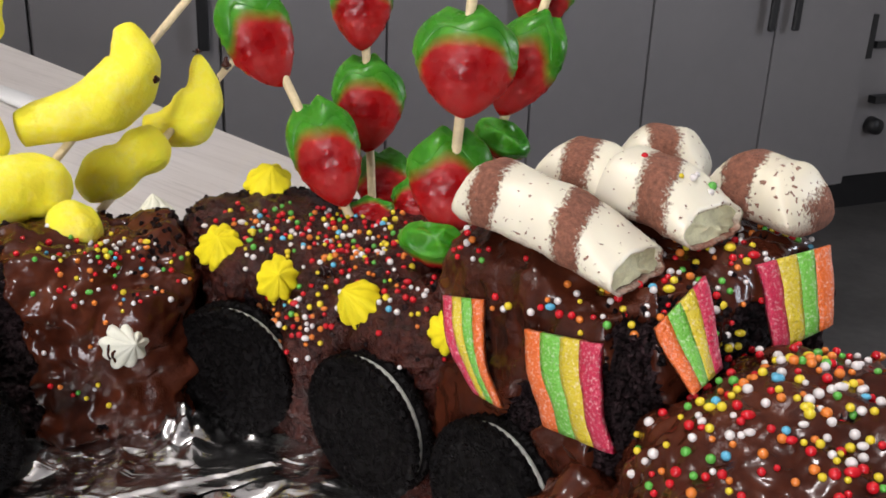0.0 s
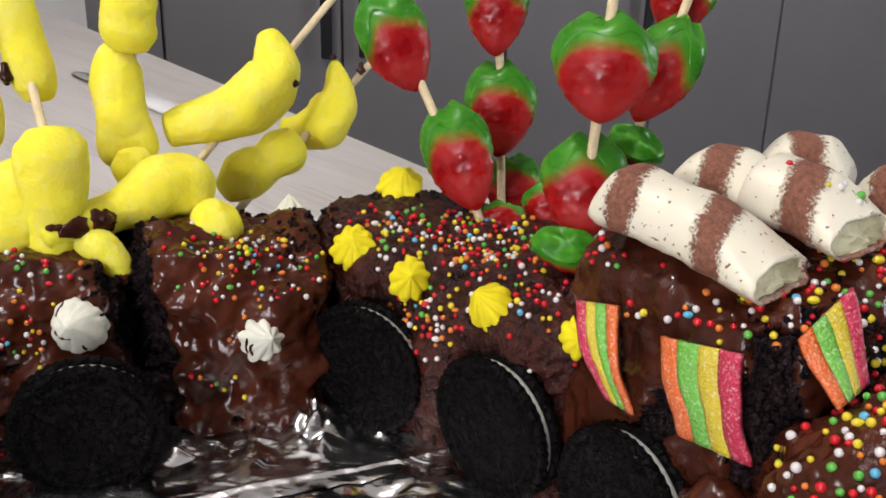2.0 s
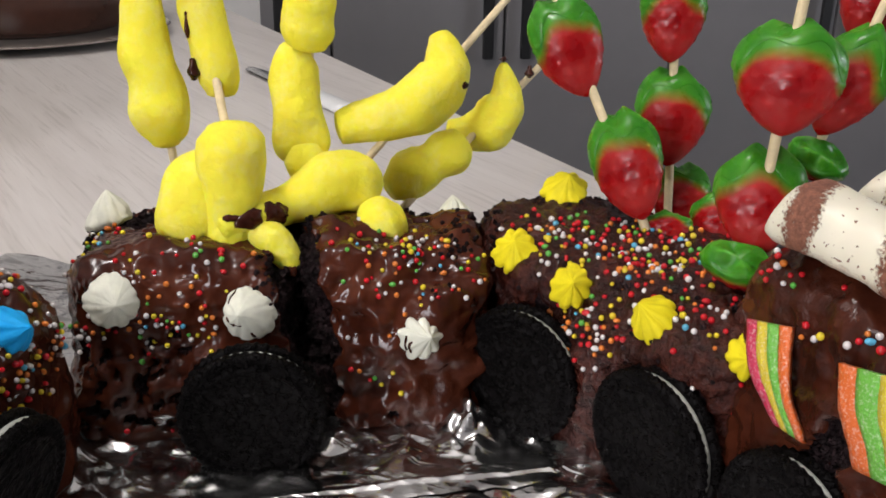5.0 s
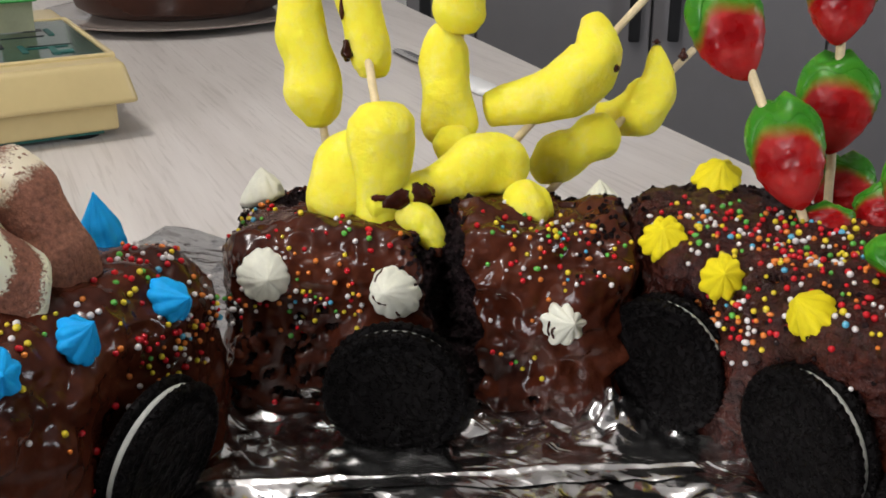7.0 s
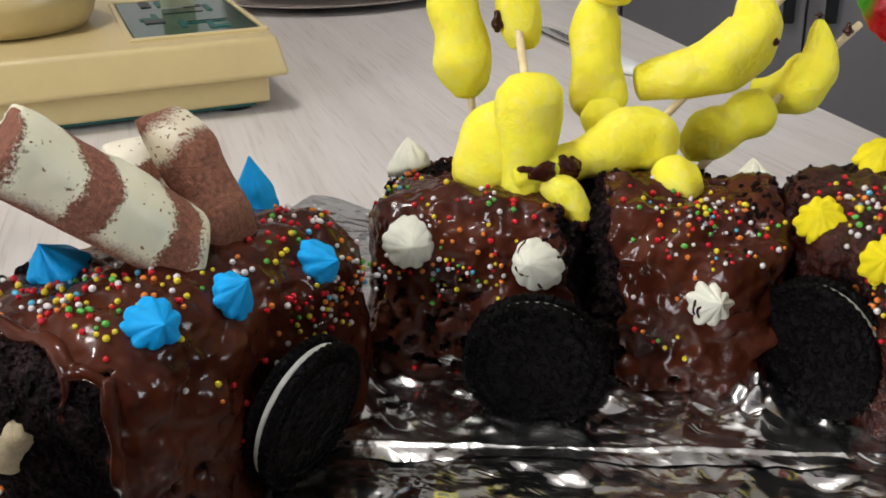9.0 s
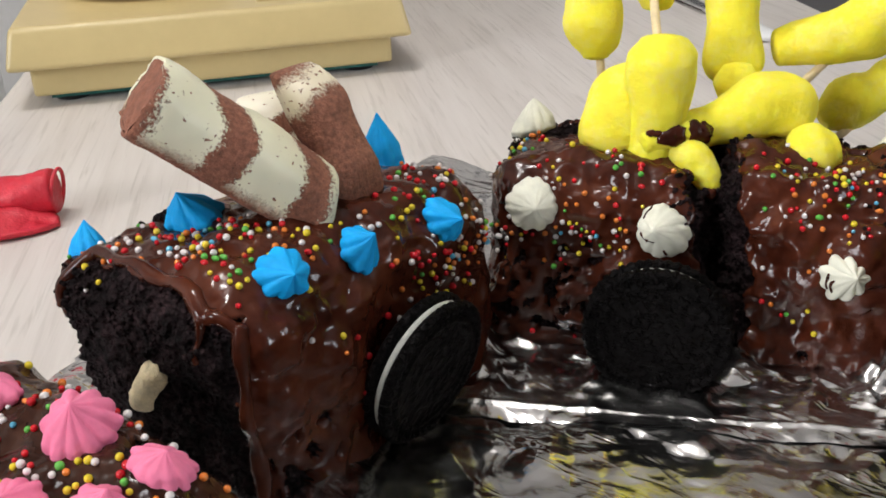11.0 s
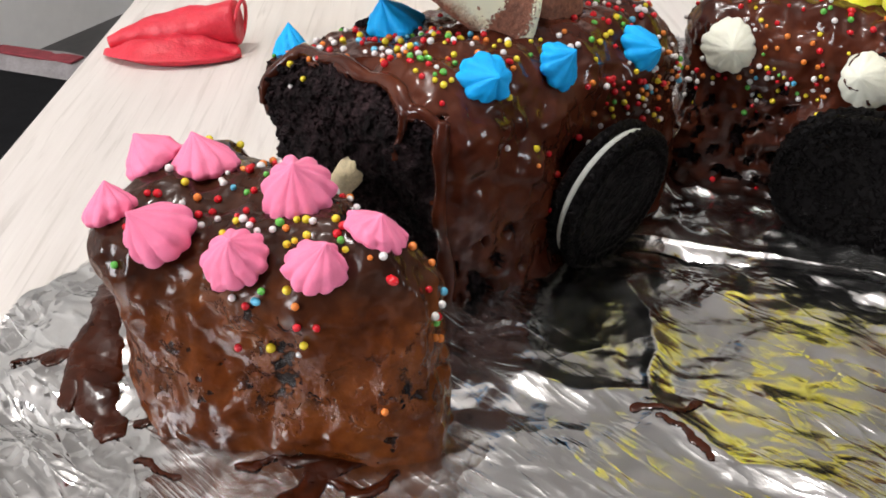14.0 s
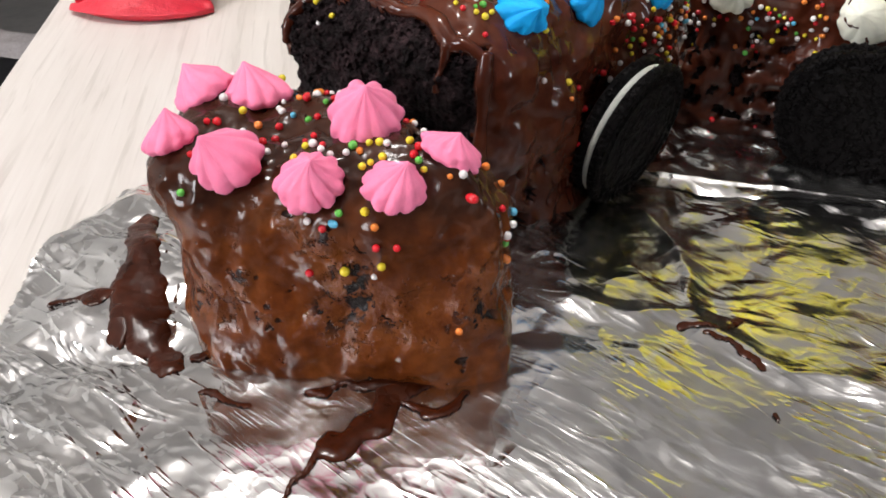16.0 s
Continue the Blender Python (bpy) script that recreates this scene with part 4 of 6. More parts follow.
def skewer(label, category, group, stick=None, bananas=(), berries=(), drips=(), patches=()):
    """A bamboo stick with the sweets threaded on it."""
    base = Vector(stick[1]) if stick else Vector(bananas[0][-1][:3])
    ob = thing("candy_skewer", Matrix.Translation(base), label, category, group)
    if stick:
        if bananas:      # sticks run through the bananas' backs, pushed away from the camera's place
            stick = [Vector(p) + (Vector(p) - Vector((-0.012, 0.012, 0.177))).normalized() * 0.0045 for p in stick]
        v, f = stick_mesh(*stick)
        part("stick", mesh_of("stick", own(v, base), f, M["stick"]), None, ob, "pale bamboo stick")
    skin = []
    for k, pts in enumerate(bananas):
        v, f = swept(pts, seed=pts[0][0] * 900 + k, lump=0.15, around=30, round_end=0.32, low=75)
        part("foam_banana", mesh_of("foam_banana", own(v, base), f, M["banana"]), None, ob, "yellow sugared foam banana")
        skin.append(BVHTree.FromPolygons(v, f))
    for p, r in patches:
        tree = min(skin, key=lambda b: b.find_nearest(Vector(p))[3])
        v, f = chocolate_patch(tree, Vector(p), r)
        part("chocolate_patch", mesh_of("chocolate_patch", own(v, base), f, M["ganache"]), None, ob, "dark chocolate crust stuck to a banana")
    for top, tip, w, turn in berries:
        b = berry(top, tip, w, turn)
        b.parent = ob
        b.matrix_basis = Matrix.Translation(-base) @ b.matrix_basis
    for p, r, long in drips:
        pts = [(p[0], p[1], p[2] + long, r * 0.4), (p[0], p[1], p[2] + long * 0.5, r * 0.6), (p[0], p[1], p[2], r), (p[0], p[1], p[2] - long * 0.4, r * 0.5)]
        v, f = swept(pts, 5, 16, lump=0.45, seed=p[0] * 999)
        part("chocolate_drip", mesh_of("chocolate_drip", own(v, base), f, M["ganache"]), None, ob, "dark chocolate drip")
    return ob


def berry(top, tip, w, turn=0.0):
    """A flattish jelly strawberry: a blunt red body with seed pimples that runs into a lobed green crown."""
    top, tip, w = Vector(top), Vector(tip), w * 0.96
    toward = Vector((-0.02, 0.0, 0.17)) - (top + tip) / 2      # its broad side is turned to the camera's place
    top = top - toward.normalized() * 0.0055                   # pushed back from the camera, so the stick comes out before the crown
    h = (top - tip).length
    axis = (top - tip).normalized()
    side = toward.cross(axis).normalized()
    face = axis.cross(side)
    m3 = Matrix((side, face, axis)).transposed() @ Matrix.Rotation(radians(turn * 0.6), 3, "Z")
    nz, na = 44, 64
    sd = top.x * 777

    def border(a):
        return 0.70 - 0.26 * abs(math.cos(a)) ** 2.0 + 0.022 * math.cos(a * 5 + sd) + 0.06 * noise.noise(Vector((math.cos(a) * 1.3, math.sin(a) * 1.3, sd)))

    def skin(s, a, out=0.0):
        r = (math.sin(math.pi * min(1.0, s / 0.60) / 2) ** 0.62) * (1 if s < 0.60 else math.cos((s - 0.60) / 0.40 * 1.42) ** 0.52)
        rr = max(r, 0.03) * w / 2
        pim = 0.0
        if 0.14 < s < 0.66:
            row = round(s * 8.5)
            da = (a / (2 * math.pi) * 13 + 0.5 * (row % 2) + 0.12 * math.sin(row * 3 + sd)) % 1 - 0.5
            q = ((s * 8.5 - row) / 0.26) ** 2 + (da / 0.26) ** 2
            pim = 0.00040 * math.exp(-q) - 0.00018 * math.exp(-(q - 2.2) ** 2)
        c, q = math.cos(a), math.sin(a)
        wob = 1 + 0.085 * noise.noise(Vector((c * 1.3, q * 1.3, s * 2.2 + sd)))
        rise = 0.0016 * math.sin(a * 3 + sd) * max(0.0, s - 0.7) / 0.3
        dent = 0.0016 * math.exp(-((s - 0.97) / 0.10) ** 2)
        return Vector((c * (rr * wob + pim + out), q * (rr * wob * 0.60 + pim + out), -h / 2 + h * s + rise - dent + out * 0.5 * (s > 0.9)))

    def green(s, a):
        return max(0.0, min(1.0, 0.5 + (s - border(a)) / 0.20))

    circle = [2 * math.pi * k / na for k in range(na)]
    v, f = tube([[skin(i / nz, a) for a in circle] for i in range(nz + 1)])
    me = mesh_of("jelly_strawberry", v, f, M["jelly_body"])
    me.attributes.new("green", "FLOAT", "POINT").data.foreach_set("value", [green(i / nz, a) for i in range(nz + 1) for a in circle] + [0.0, 1.0])
    ob = part("jelly_strawberry", me, None, None, "red translucent jelly strawberry with a green crown")
    rings, share = [], []
    for i in range(21):
        u = i / 20
        ring = []
        for a in circle:
            b = min(0.93, border(a) + 0.10 + 0.05 * math.cos(a * 5 + sd))
            s = b + (1 - b) * u
            vein = abs(math.cos(a * 2.5 + sd / 2 + 0.4 * math.sin(u * 3)))
            out = (0.0002 + 0.0009 * vein ** 0.7) * math.sin(math.pi * min(1.0, u / 0.7 + 0.02) / 2) * (1 - 0.5 * u) - 0.00035 * (u == 0)
            ring.append(skin(s, a, out))
            share.append(min(1.0, green(s, a) + 0.04))
        rings.append(ring)
    v, f = tube(rings)
    f = [q for q in f if len(v) - 2 not in q]
    me = mesh_of("crown", v, f, M["jelly_body"])
    me.attributes.new("green", "FLOAT", "POINT").data.foreach_set("value", share + [1.0, 1.0])
    part("crown", me, None, ob, "green lobed jelly crown")
    ob.matrix_basis = Matrix.Translation((top + tip) / 2) @ m3.to_4x4()
    return ob


DROP_S = (0.0, 0.06, 0.16, 0.30, 0.46, 0.62, 0.76, 0.88, 1.0)      # a drop's outline: height and width
DROP_R = (0.84, 0.95, 1.0, 0.95, 0.80, 0.58, 0.36, 0.17, 0.03)


def star(base, tip, r, ribs, seed, deep=0.24, dome=0.0):
    """A piped drop: ribbed round its foot and drawn to a point."""
    base, tip = Vector(base), Vector(tip)
    h = max((tip - base).length, r * 0.95)
    rings, n, na = [], 22, ribs * 8
    twist = 0.4 * math.sin(seed * 5)
    lean = Vector((0.34 * math.sin(seed * 7), 0.34 * math.cos(seed * 3), 0)) * r
    for i in range(n + 1):
        s = i / n
        prof = (1 - dome) * float(np.interp(s, DROP_S, DROP_R)) + dome * math.cos(math.pi / 2 * s) ** 0.75 * min(1.0, 0.86 + 1.2 * s)
        ring = []
        for k in range(na):
            a = 2 * math.pi * k / na
            a += 0.22 * math.sin(a * 2 + seed * 3) + 0.10 * math.sin(a * 5 + seed)
            turn = ribs * (a + twist * s) / (2 * math.pi)
            rib = abs(math.cos(math.pi * turn)) ** 0.7 * (0.90 + 0.2 * noise.cell(Vector((math.floor(turn + 0.5) % ribs + 0.5, seed + 0.5, 0.5))))
            rr = r * prof * (1.06 - deep + deep * rib * (1 - 0.25 * s)) * (1 + 0.12 * noise.noise(Vector((math.cos(a) * 1.4 + seed, math.sin(a) * 1.4, s * 2.5))) + 0.06 * noise.noise(Vector((math.cos(a) * 4 + seed, math.sin(a) * 4, s * 6))))
            ring.append(Vector((math.cos(a) * max(rr, 0.0002), math.sin(a) * max(rr, 0.0002), -0.0010 + h * s)) + lean * (s ** 2))
        rings.append(ring)
    return tube(rings)


STREAKED = {"bananas_left": (2,), "bananas_right": (0,)}
TAKEN = []      # places of the piped drops, kept clear of sugar pearls


def drops(mat, key, rows, ribs, label, deep=0.24, dome=0.0, lean=(0, 0, 0), plump=1.0):
    for i, (x, y, z, tx, ty, tz, r) in enumerate(rows):
        p, n = on(key, (x, y, z))
        t = Vector((tx, ty, tz))
        axis = (t - Vector((x, y, z))).normalized() * 0.75 + n * 0.45 + Vector(lean)
        r *= plump
        v, f = star(p, t, r, ribs + i % 2, i * 1.37 + x * 50, deep, dome)
        ob = part("meringue", mesh_of("meringue", v, f, M[mat]), None)
        ob.matrix_basis = frame_on(p, axis, i * 47)
        tagged(ob, label, "meringue", "piped meringue drops")
        TAKEN.append((p, r))
        if mat == "m_white" and i in STREAKED.get(key, ()):      # chocolate strokes dragged over the drop
            tree = BVHTree.FromPolygons(v, f)
            for k in range(3):
                g = random.Random(i * 9 + k + 61)
                a0, s0, a1, s1 = g.uniform(0, 6.28), g.uniform(0.2, 0.8), g.uniform(-1.2, 1.2), g.uniform(-0.4, 0.2)
                line = []
                for j in range(5):
                    a, hh = a0 + a1 * j / 4, max(0.1, s0 + s1 * j / 4)
                    q = tree.find_nearest(Vector((math.cos(a) * r * (1.1 - hh), math.sin(a) * r * (1.1 - hh), hh * r * 1.2)))[0]
                    line.append((*q, 0.00028 + 0.0005 * math.sin(math.pi * j / 4) * g.random()))
                sv, sf = swept(line, 4, 8)
                part("chocolate_streak", mesh_of("chocolate_streak", sv, sf, M["ganache"]), None, ob, "thin dark chocolate streak")


def biscuit(p, n, twist=0.0, label="black sandwich biscuit with white cream standing against the cake"):
    """Two embossed black wafers with cream between; its axis runs along n."""
    ob = thing("sandwich_biscuit", frame_on(p, n, twist), label, "cookie", "biscuit wheels")
    R = 0.0228
    for z0, sgn in ((0.0012, 1), (-0.0012, -1)):
        rings, na = [], 96
        prof = [(0.0, R * 0.955), (0.0006, R * 0.99), (0.0016, R), (0.0028, R * 0.985), (0.0034, R * 0.95), (0.0034, R * 0.90), (0.0029, R * 0.875), (0.0029, R * 0.80), (0.0033, R * 0.775), (0.0033, R * 0.74),
                (0.0029, R * 0.72), (0.0030, R * 0.5), (0.0033, R * 0.46), (0.0033, R * 0.40), (0.0029, R * 0.36), (0.0030, R * 0.12), (0.0030, R * 0.02)]
        for j, (z, r) in enumerate(prof):
            ring = []
            for k in range(na):
                a = 2 * math.pi * k / na
                notch = 0.00035 * math.cos(a * 48) if j in (1, 2, 3) else 0.0
                zz = z + (0.00030 * math.cos(a * 48) if j in (5, 6, 7) else 0.0) + 0.00035 * (j > 9) * noise.noise(Vector((r * math.cos(a) * 420, r * math.sin(a) * 420, sgn)))
                ring.append(Vector(((r + notch) * math.cos(a), (r + notch) * math.sin(a), z0 + sgn * zz)))
            rings.append(ring if sgn > 0 else list(reversed(ring)))
        v, f = tube(rings)
        part("wafer", mesh_of("wafer", v, f, M["biscuit"]), None, ob)
    rings = []
    for z, r in ((-0.0012, 0.90), (-0.0008, 0.93), (0.0, 0.94), (0.0008, 0.93), (0.0012, 0.90)):
        rings.append([Vector((R * r * math.cos(a) * (1 + 0.008 * noise.noise(Vector((math.cos(a) * 3, math.sin(a) * 3, 0)))), R * r * math.sin(a), z)) for a in [2 * math.pi * k / 64 for k in range(64)]])
    v, f = tube(rings)
    part("cream", mesh_of("cream", v, f, M["cream"]), None, ob, "white cream filling")
    return ob


def roll_piece(a, b, r, mat, roll_turn, label, group, squash=0.86, open_end=True, crush=1.0, fill="filling"):
    """A filled wafer roll: a thick pillow-like bar banded with cocoa, its cut end showing pale filling."""
    a, b = Vector(a), Vector(b)
    way = (b - a).normalized()
    long = (b - a).length
    up = Vector((0, 0, 1)) - way * way.z
    up.normalize()
    side = up.cross(way)
    ob = thing("wafer_roll", Matrix.Translation((a + b) / 2) @ Matrix((way, side, up)).transposed().to_4x4() @ pose(0, 0, 0, roll_turn, 0, 0), label, "wafer roll", group)
    rings, n, na = [], 40, 40
    sd = a.x * 321
    for i in range(n + 1):
        s = i / n
        x = -long / 2 + long * s
        edge = min(s, 1 - s)
        k = min(1.0, edge / (0.10 if open_end else 0.32))
        if open_end and s > 0.5:
            rr, press = r * (0.96 + 0.04 * k), 1 - 0.46 * crush * ((s - 0.5) / 0.5) ** 1.3
        else:
            rr, press = r * (0.66 + 0.34 * math.sin(k * math.pi / 2) ** 0.7), 0.55 + 0.45 * math.sin(k * math.pi / 2) ** 0.8
        rr *= 1 + 0.035 * math.sin(s * 12 + sd)
        ring = []
        for j in range(na):
            t = 2 * math.pi * j / na
            c, q = math.cos(t), math.sin(t)
            e = 0.82
            v = Vector((x, math.copysign(abs(c) ** e, c) * rr, math.copysign(abs(q) ** e, q) * rr * squash))
            foot = -r * squash
            v = Vector((v.x + (0.0 if not open_end else 0.003 * crush * (s > 0.5) * (s - 0.5) * -q), v.y * (1 + 0.75 * (1 - press)), foot + (max(v.z, foot * 0.72) - foot) * press))
            d = 0.00055 * noise.noise(v * 160 + Vector((sd, 0, 0))) + 0.00022 * noise.noise(v * 700)
            ring.append(v + Vector((0, c, q)) * d)
        rings.append(ring)
    if open_end:
        last = rings[-1]
        mid = sum(last, Vector()) / len(last)
        deep = 0.0015 if crush else 0.0
        for v in last:      # a ragged, broken edge
            v.x += 0.0009 * noise.noise(v * 330 + Vector((sd, 1, 0))) + 0.0005 * noise.noise(v * 900)
        rings.append([Vector((v.x - 0.0003, mid.y + (v.y - mid.y) * 0.93, mid.z + (v.z - mid.z) * (0.86 if crush else 0.93))) for v in last])
        rings.append([Vector((v.x - 0.0003 - deep, mid.y + (v.y - mid.y) * 0.92, mid.z + (v.z - mid.z) * (0.84 if crush else 0.92))) for v in last])
    v, f = tube(rings)
    if open_end:
        f = [q for q in f if (len(v) - 1) not in q]
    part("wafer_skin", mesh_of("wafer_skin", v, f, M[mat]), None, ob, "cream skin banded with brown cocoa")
    SURFACE["roll"] = BVHTree.FromPolygons([ob.matrix_basis @ Vector(p) for p in v], f)
    if open_end:
        disc = rings[-1]
        c0 = sum(disc, Vector()) / len(disc)
        levels = []
        for q in (1.0, 0.92, 0.82, 0.72, 0.62, 0.52, 0.42, 0.32, 0.22, 0.12, 0.04):
            levels.append([c0 + (p - c0) * q + Vector((0.0009 * noise.noise((c0 + (p - c0) * q) * 420) + 0.0008 * (1 - q), 0, 0)) for p in disc])
        v, f = tube(levels)
        f = [q for q in f if len(v) - 2 not in q]
        part("filling", mesh_of("filling", v, f, M[fill]), None, ob, "pale green-yellow crumbly filling" if fill == "filling" else "end dusted with brown cocoa")
    return ob


def belt(corners, colours, bow, label, curl=0.0):
    """A sour belt: four sugared stripes side by side, bowed out from the cake."""
    tl, tr, bl, br = [Vector(c) for c in corners]
    n = (tr - tl).cross(bl - tl).normalized()
    centre = (tl + tr + bl + br) / 4
    # the normal is flipped to point towards the camera's place
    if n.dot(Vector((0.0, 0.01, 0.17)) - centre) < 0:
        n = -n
    ob = thing("sour_belt", Matrix.Translation(centre), label, "candy belt", "sour belts")
    for k, c in enumerate(colours):
        rows = []
        for i in range(19):
            s = i / 18
            row = []
            for j in range(5):
                u = (k + j / 4) / 4
                p = tl.lerp(tr, u).lerp(bl.lerp(br, u), s) + n * 0.0022
                out = bow * math.sin(math.pi * s) + curl * (s ** 3) * (1 - u)
                ridge = 0.00035 * math.sin(math.pi * j / 4)
                row.append(p + n * (out + ridge + 0.0003 * noise.noise(p * 260) + 0.0011 * noise.noise(p * 70)) + (tr - tl) * 0.05 * noise.noise(p * 110 + Vector((3, 0, 0))) - centre)
            rows.append(row)
        verts = [v for r in rows for v in r] + [v - n * 0.0016 for r in rows for v in r]
        faces, m = [], 5
        half = len(verts) // 2
        for i in range(18):
            for j in range(4):
                q = (i * m + j, i * m + j + 1, (i + 1) * m + j + 1, (i + 1) * m + j)
                faces += [q, tuple(x + half for x in reversed(q))]
        rim = [i * m for i in range(19)] + [18 * m + j for j in range(1, 5)] + [i * m + 4 for i in range(17, -1, -1)] + [j for j in range(3, 0, -1)]
        for x, y in zip(rim, rim[1:] + rim[:1]):
            faces.append((x, y, y + half, x + half))
        bm = bmesh.new()
        me = mesh_of("stripe", verts, faces, M["s_" + c])
        bm.from_mesh(me)
        bmesh.ops.recalc_face_normals(bm, faces=bm.faces)
        bm.to_mesh(me)
        bm.free()
        part("stripe", me, None, ob, c + " sugared stripe")
    return ob


BALL = None


def ball_shape():
    bm = bmesh.new()
    bmesh.ops.create_icosphere(bm, subdivisions=2, radius=1.0)
    v = np.array([x.co[:] for x in bm.verts])
    f = [tuple(x.index for x in q.verts) for q in bm.faces]
    bm.free()
    return v, f


BALL = ball_shape()
rng = random.Random(12)


def pearls(key, clouds, label, big=1.0):
    """Sugar pearls strewn on a cake: clouds of (middle, spread, count)."""
    verts, faces, placed = [], [], []
    for middle, spread, count in clouds:
        got = tries = 0
        while got < count and tries < count * 6:
            tries += 1
            p = Vector([m + rng.gauss(0, 1) * s for m, s in zip(middle, spread)])
            q, n = on(key, p)
            r = 0.00088 * rng.uniform(0.66, 1.18) * big
            if q.z < 0.004 or n.z < -0.3 or (key == "blue" and n.y < -0.55):
                continue
            if any((q - t).length < tr * 1.0 for t, tr in TAKEN) or any((q - o).length < 0.0016 for o in placed):
                continue
            placed.append(q)
            got += 1
            base = len(verts)
            stretch = 1 + 0.5 * (rng.random() < 0.08)
            verts += [tuple(c) for c in (BALL[0] * (r * stretch, r, r) + np.array((q + n * r * rng.uniform(0.05, 0.6))[:]))]
            faces += [tuple(i + base for i in f) for f in BALL[1]]
    ob = part("sugar_pearls", mesh_of("sugar_pearls", verts, faces, M["pearls"]), None)
    return tagged(ob, label, "sprinkles", "", "stuff")


def smear(points, tall=0.0008):
    """Chocolate run out on the foil, a thin puddle with a ragged edge: points of place and half width."""
    line = [(p, r) for p, r in spline([(x, y, 0, r * (1.12 if r > 0.002 else 0.9)) for x, y, r in points], 8)]
    xs, ys = [p.x for p, _ in line], [p.y for p, _ in line]
    step, pad = 0.00038, 0.008
    nx, ny = int((max(xs) - min(xs) + 2 * pad) / step), int((max(ys) - min(ys) + 2 * pad) / step)
    ids, verts, faces = {}, [], []
    for i in range(nx):
        for j in range(ny):
            x, y = min(xs) - pad + i * step, min(ys) - pad + j * step
            q = Vector((x, y, 0))
            wob = q + Vector((0.0022 * noise.noise(q * 150), 0.0022 * noise.noise(q * 150 + Vector((9, 0, 0))), 0))
            wob += Vector((0.0005 * noise.noise(q * 520), 0.0005 * noise.noise(q * 520 + Vector((9, 0, 0))), 0))
            field = max(1 - (wob - p).length / (max(0.0010, r) * (1 + 0.4 * noise.noise(p * 210))) for p, r in line)
            if field > -0.12:
                rise = max(0.0, field)
                wide = max(r for _, r in line)
                z = low_foil(x, y) + 0.0003 + min(tall, wide * 0.17) * (1 - (1 - rise) ** 2.4) * (1 + 0.35 * noise.noise(q * 140)) - 0.006 * max(0.0, -field)
                ids[(i, j)] = len(verts)
                verts.append((x, y, z))
    for (i, j), a in ids.items():
        b, c, d = ids.get((i + 1, j)), ids.get((i + 1, j + 1)), ids.get((i, j + 1))
        if None not in (b, c, d):
            faces.append((a, b, c, d))
    ob = part("chocolate_smear", mesh_of("chocolate_smear", verts, faces, M["syrup"]), None)
    return tagged(ob, "runny chocolate smeared on the foil", "chocolate", "chocolate smears")


# ---- sweets: in their places ----
biscuit((-0.1735, 0.1970, 0.0220), (0.93, 0.0, -0.20), 10)
biscuit((-0.1284, 0.2556, 0.0205), (0.34, -0.94, -0.05), 25)
biscuit((-0.0525, 0.3010, 0.0225), (-0.42, -0.90, -0.03), 40)
biscuit((-0.0080, 0.2680, 0.0228), (-0.68, -0.72, -0.03), 80)
biscuit((0.0268, 0.2335, 0.0215), (-0.78, -0.60, 0.02), 15)

WHITE = "small white ribbed meringue drop stuck to the cake"
drops("m_white", "bananas_left", [
    (-0.2007, 0.2997, 0.0610, -0.2019, 0.3032, 0.0720, 0.0081),
    (-0.1789, 0.2672, 0.0482, -0.1734, 0.2577, 0.0557, 0.0085),
    (-0.1358, 0.2731, 0.0455, -0.1317, 0.2634, 0.0526, 0.0084)], 11, WHITE, 0.10, 0.75)
drops("m_white", "bananas_right", [
    (-0.0877, 0.2961, 0.0367, -0.0831, 0.2857, 0.0410, 0.0078),
    (-0.0878, 0.3502, 0.0569, -0.0891, 0.3530, 0.0658, 0.0074)], 9, WHITE, 0.30, 0.3)
drops("m_yellow", "berries", [
    (-0.0476, 0.3553, 0.0659, -0.0470, 0.3506, 0.0685, 0.0088),
    (-0.0596, 0.3211, 0.0553, -0.0637, 0.3134, 0.0596, 0.0081),
    (-0.0379, 0.3024, 0.0537, -0.0386, 0.2934, 0.0611, 0.0073),
    (-0.0092, 0.2790, 0.0552, -0.0113, 0.2690, 0.0623, 0.0074),
    (0.0142, 0.2644, 0.0553, 0.0120, 0.2562, 0.0585, 0.0064)], 9, "small yellow ribbed meringue drop stuck to the cake", 0.24, 0.25)
drops("m_blue", "blue", [
    (-0.1903, 0.1604, 0.0619, -0.1807, 0.1544, 0.0686, 0.0072),
    (-0.1861, 0.1860, 0.0601, -0.1781, 0.1891, 0.0628, 0.0068),
    (-0.1833, 0.2204, 0.0579, -0.1746, 0.2240, 0.0600, 0.0075),
    (-0.2250, 0.2440, 0.0635, -0.2235, 0.2450, 0.0790, 0.0076),
    (-0.2309, 0.1693, 0.0671, -0.2318, 0.1690, 0.0765, 0.0088),
    (-0.2577, 0.1497, 0.0599, -0.2589, 0.1525, 0.0666, 0.0056)], 8, "small bright blue meringue drop stuck to the cake", 0.22, 0.12, (0.05, -0.10, 0.05))
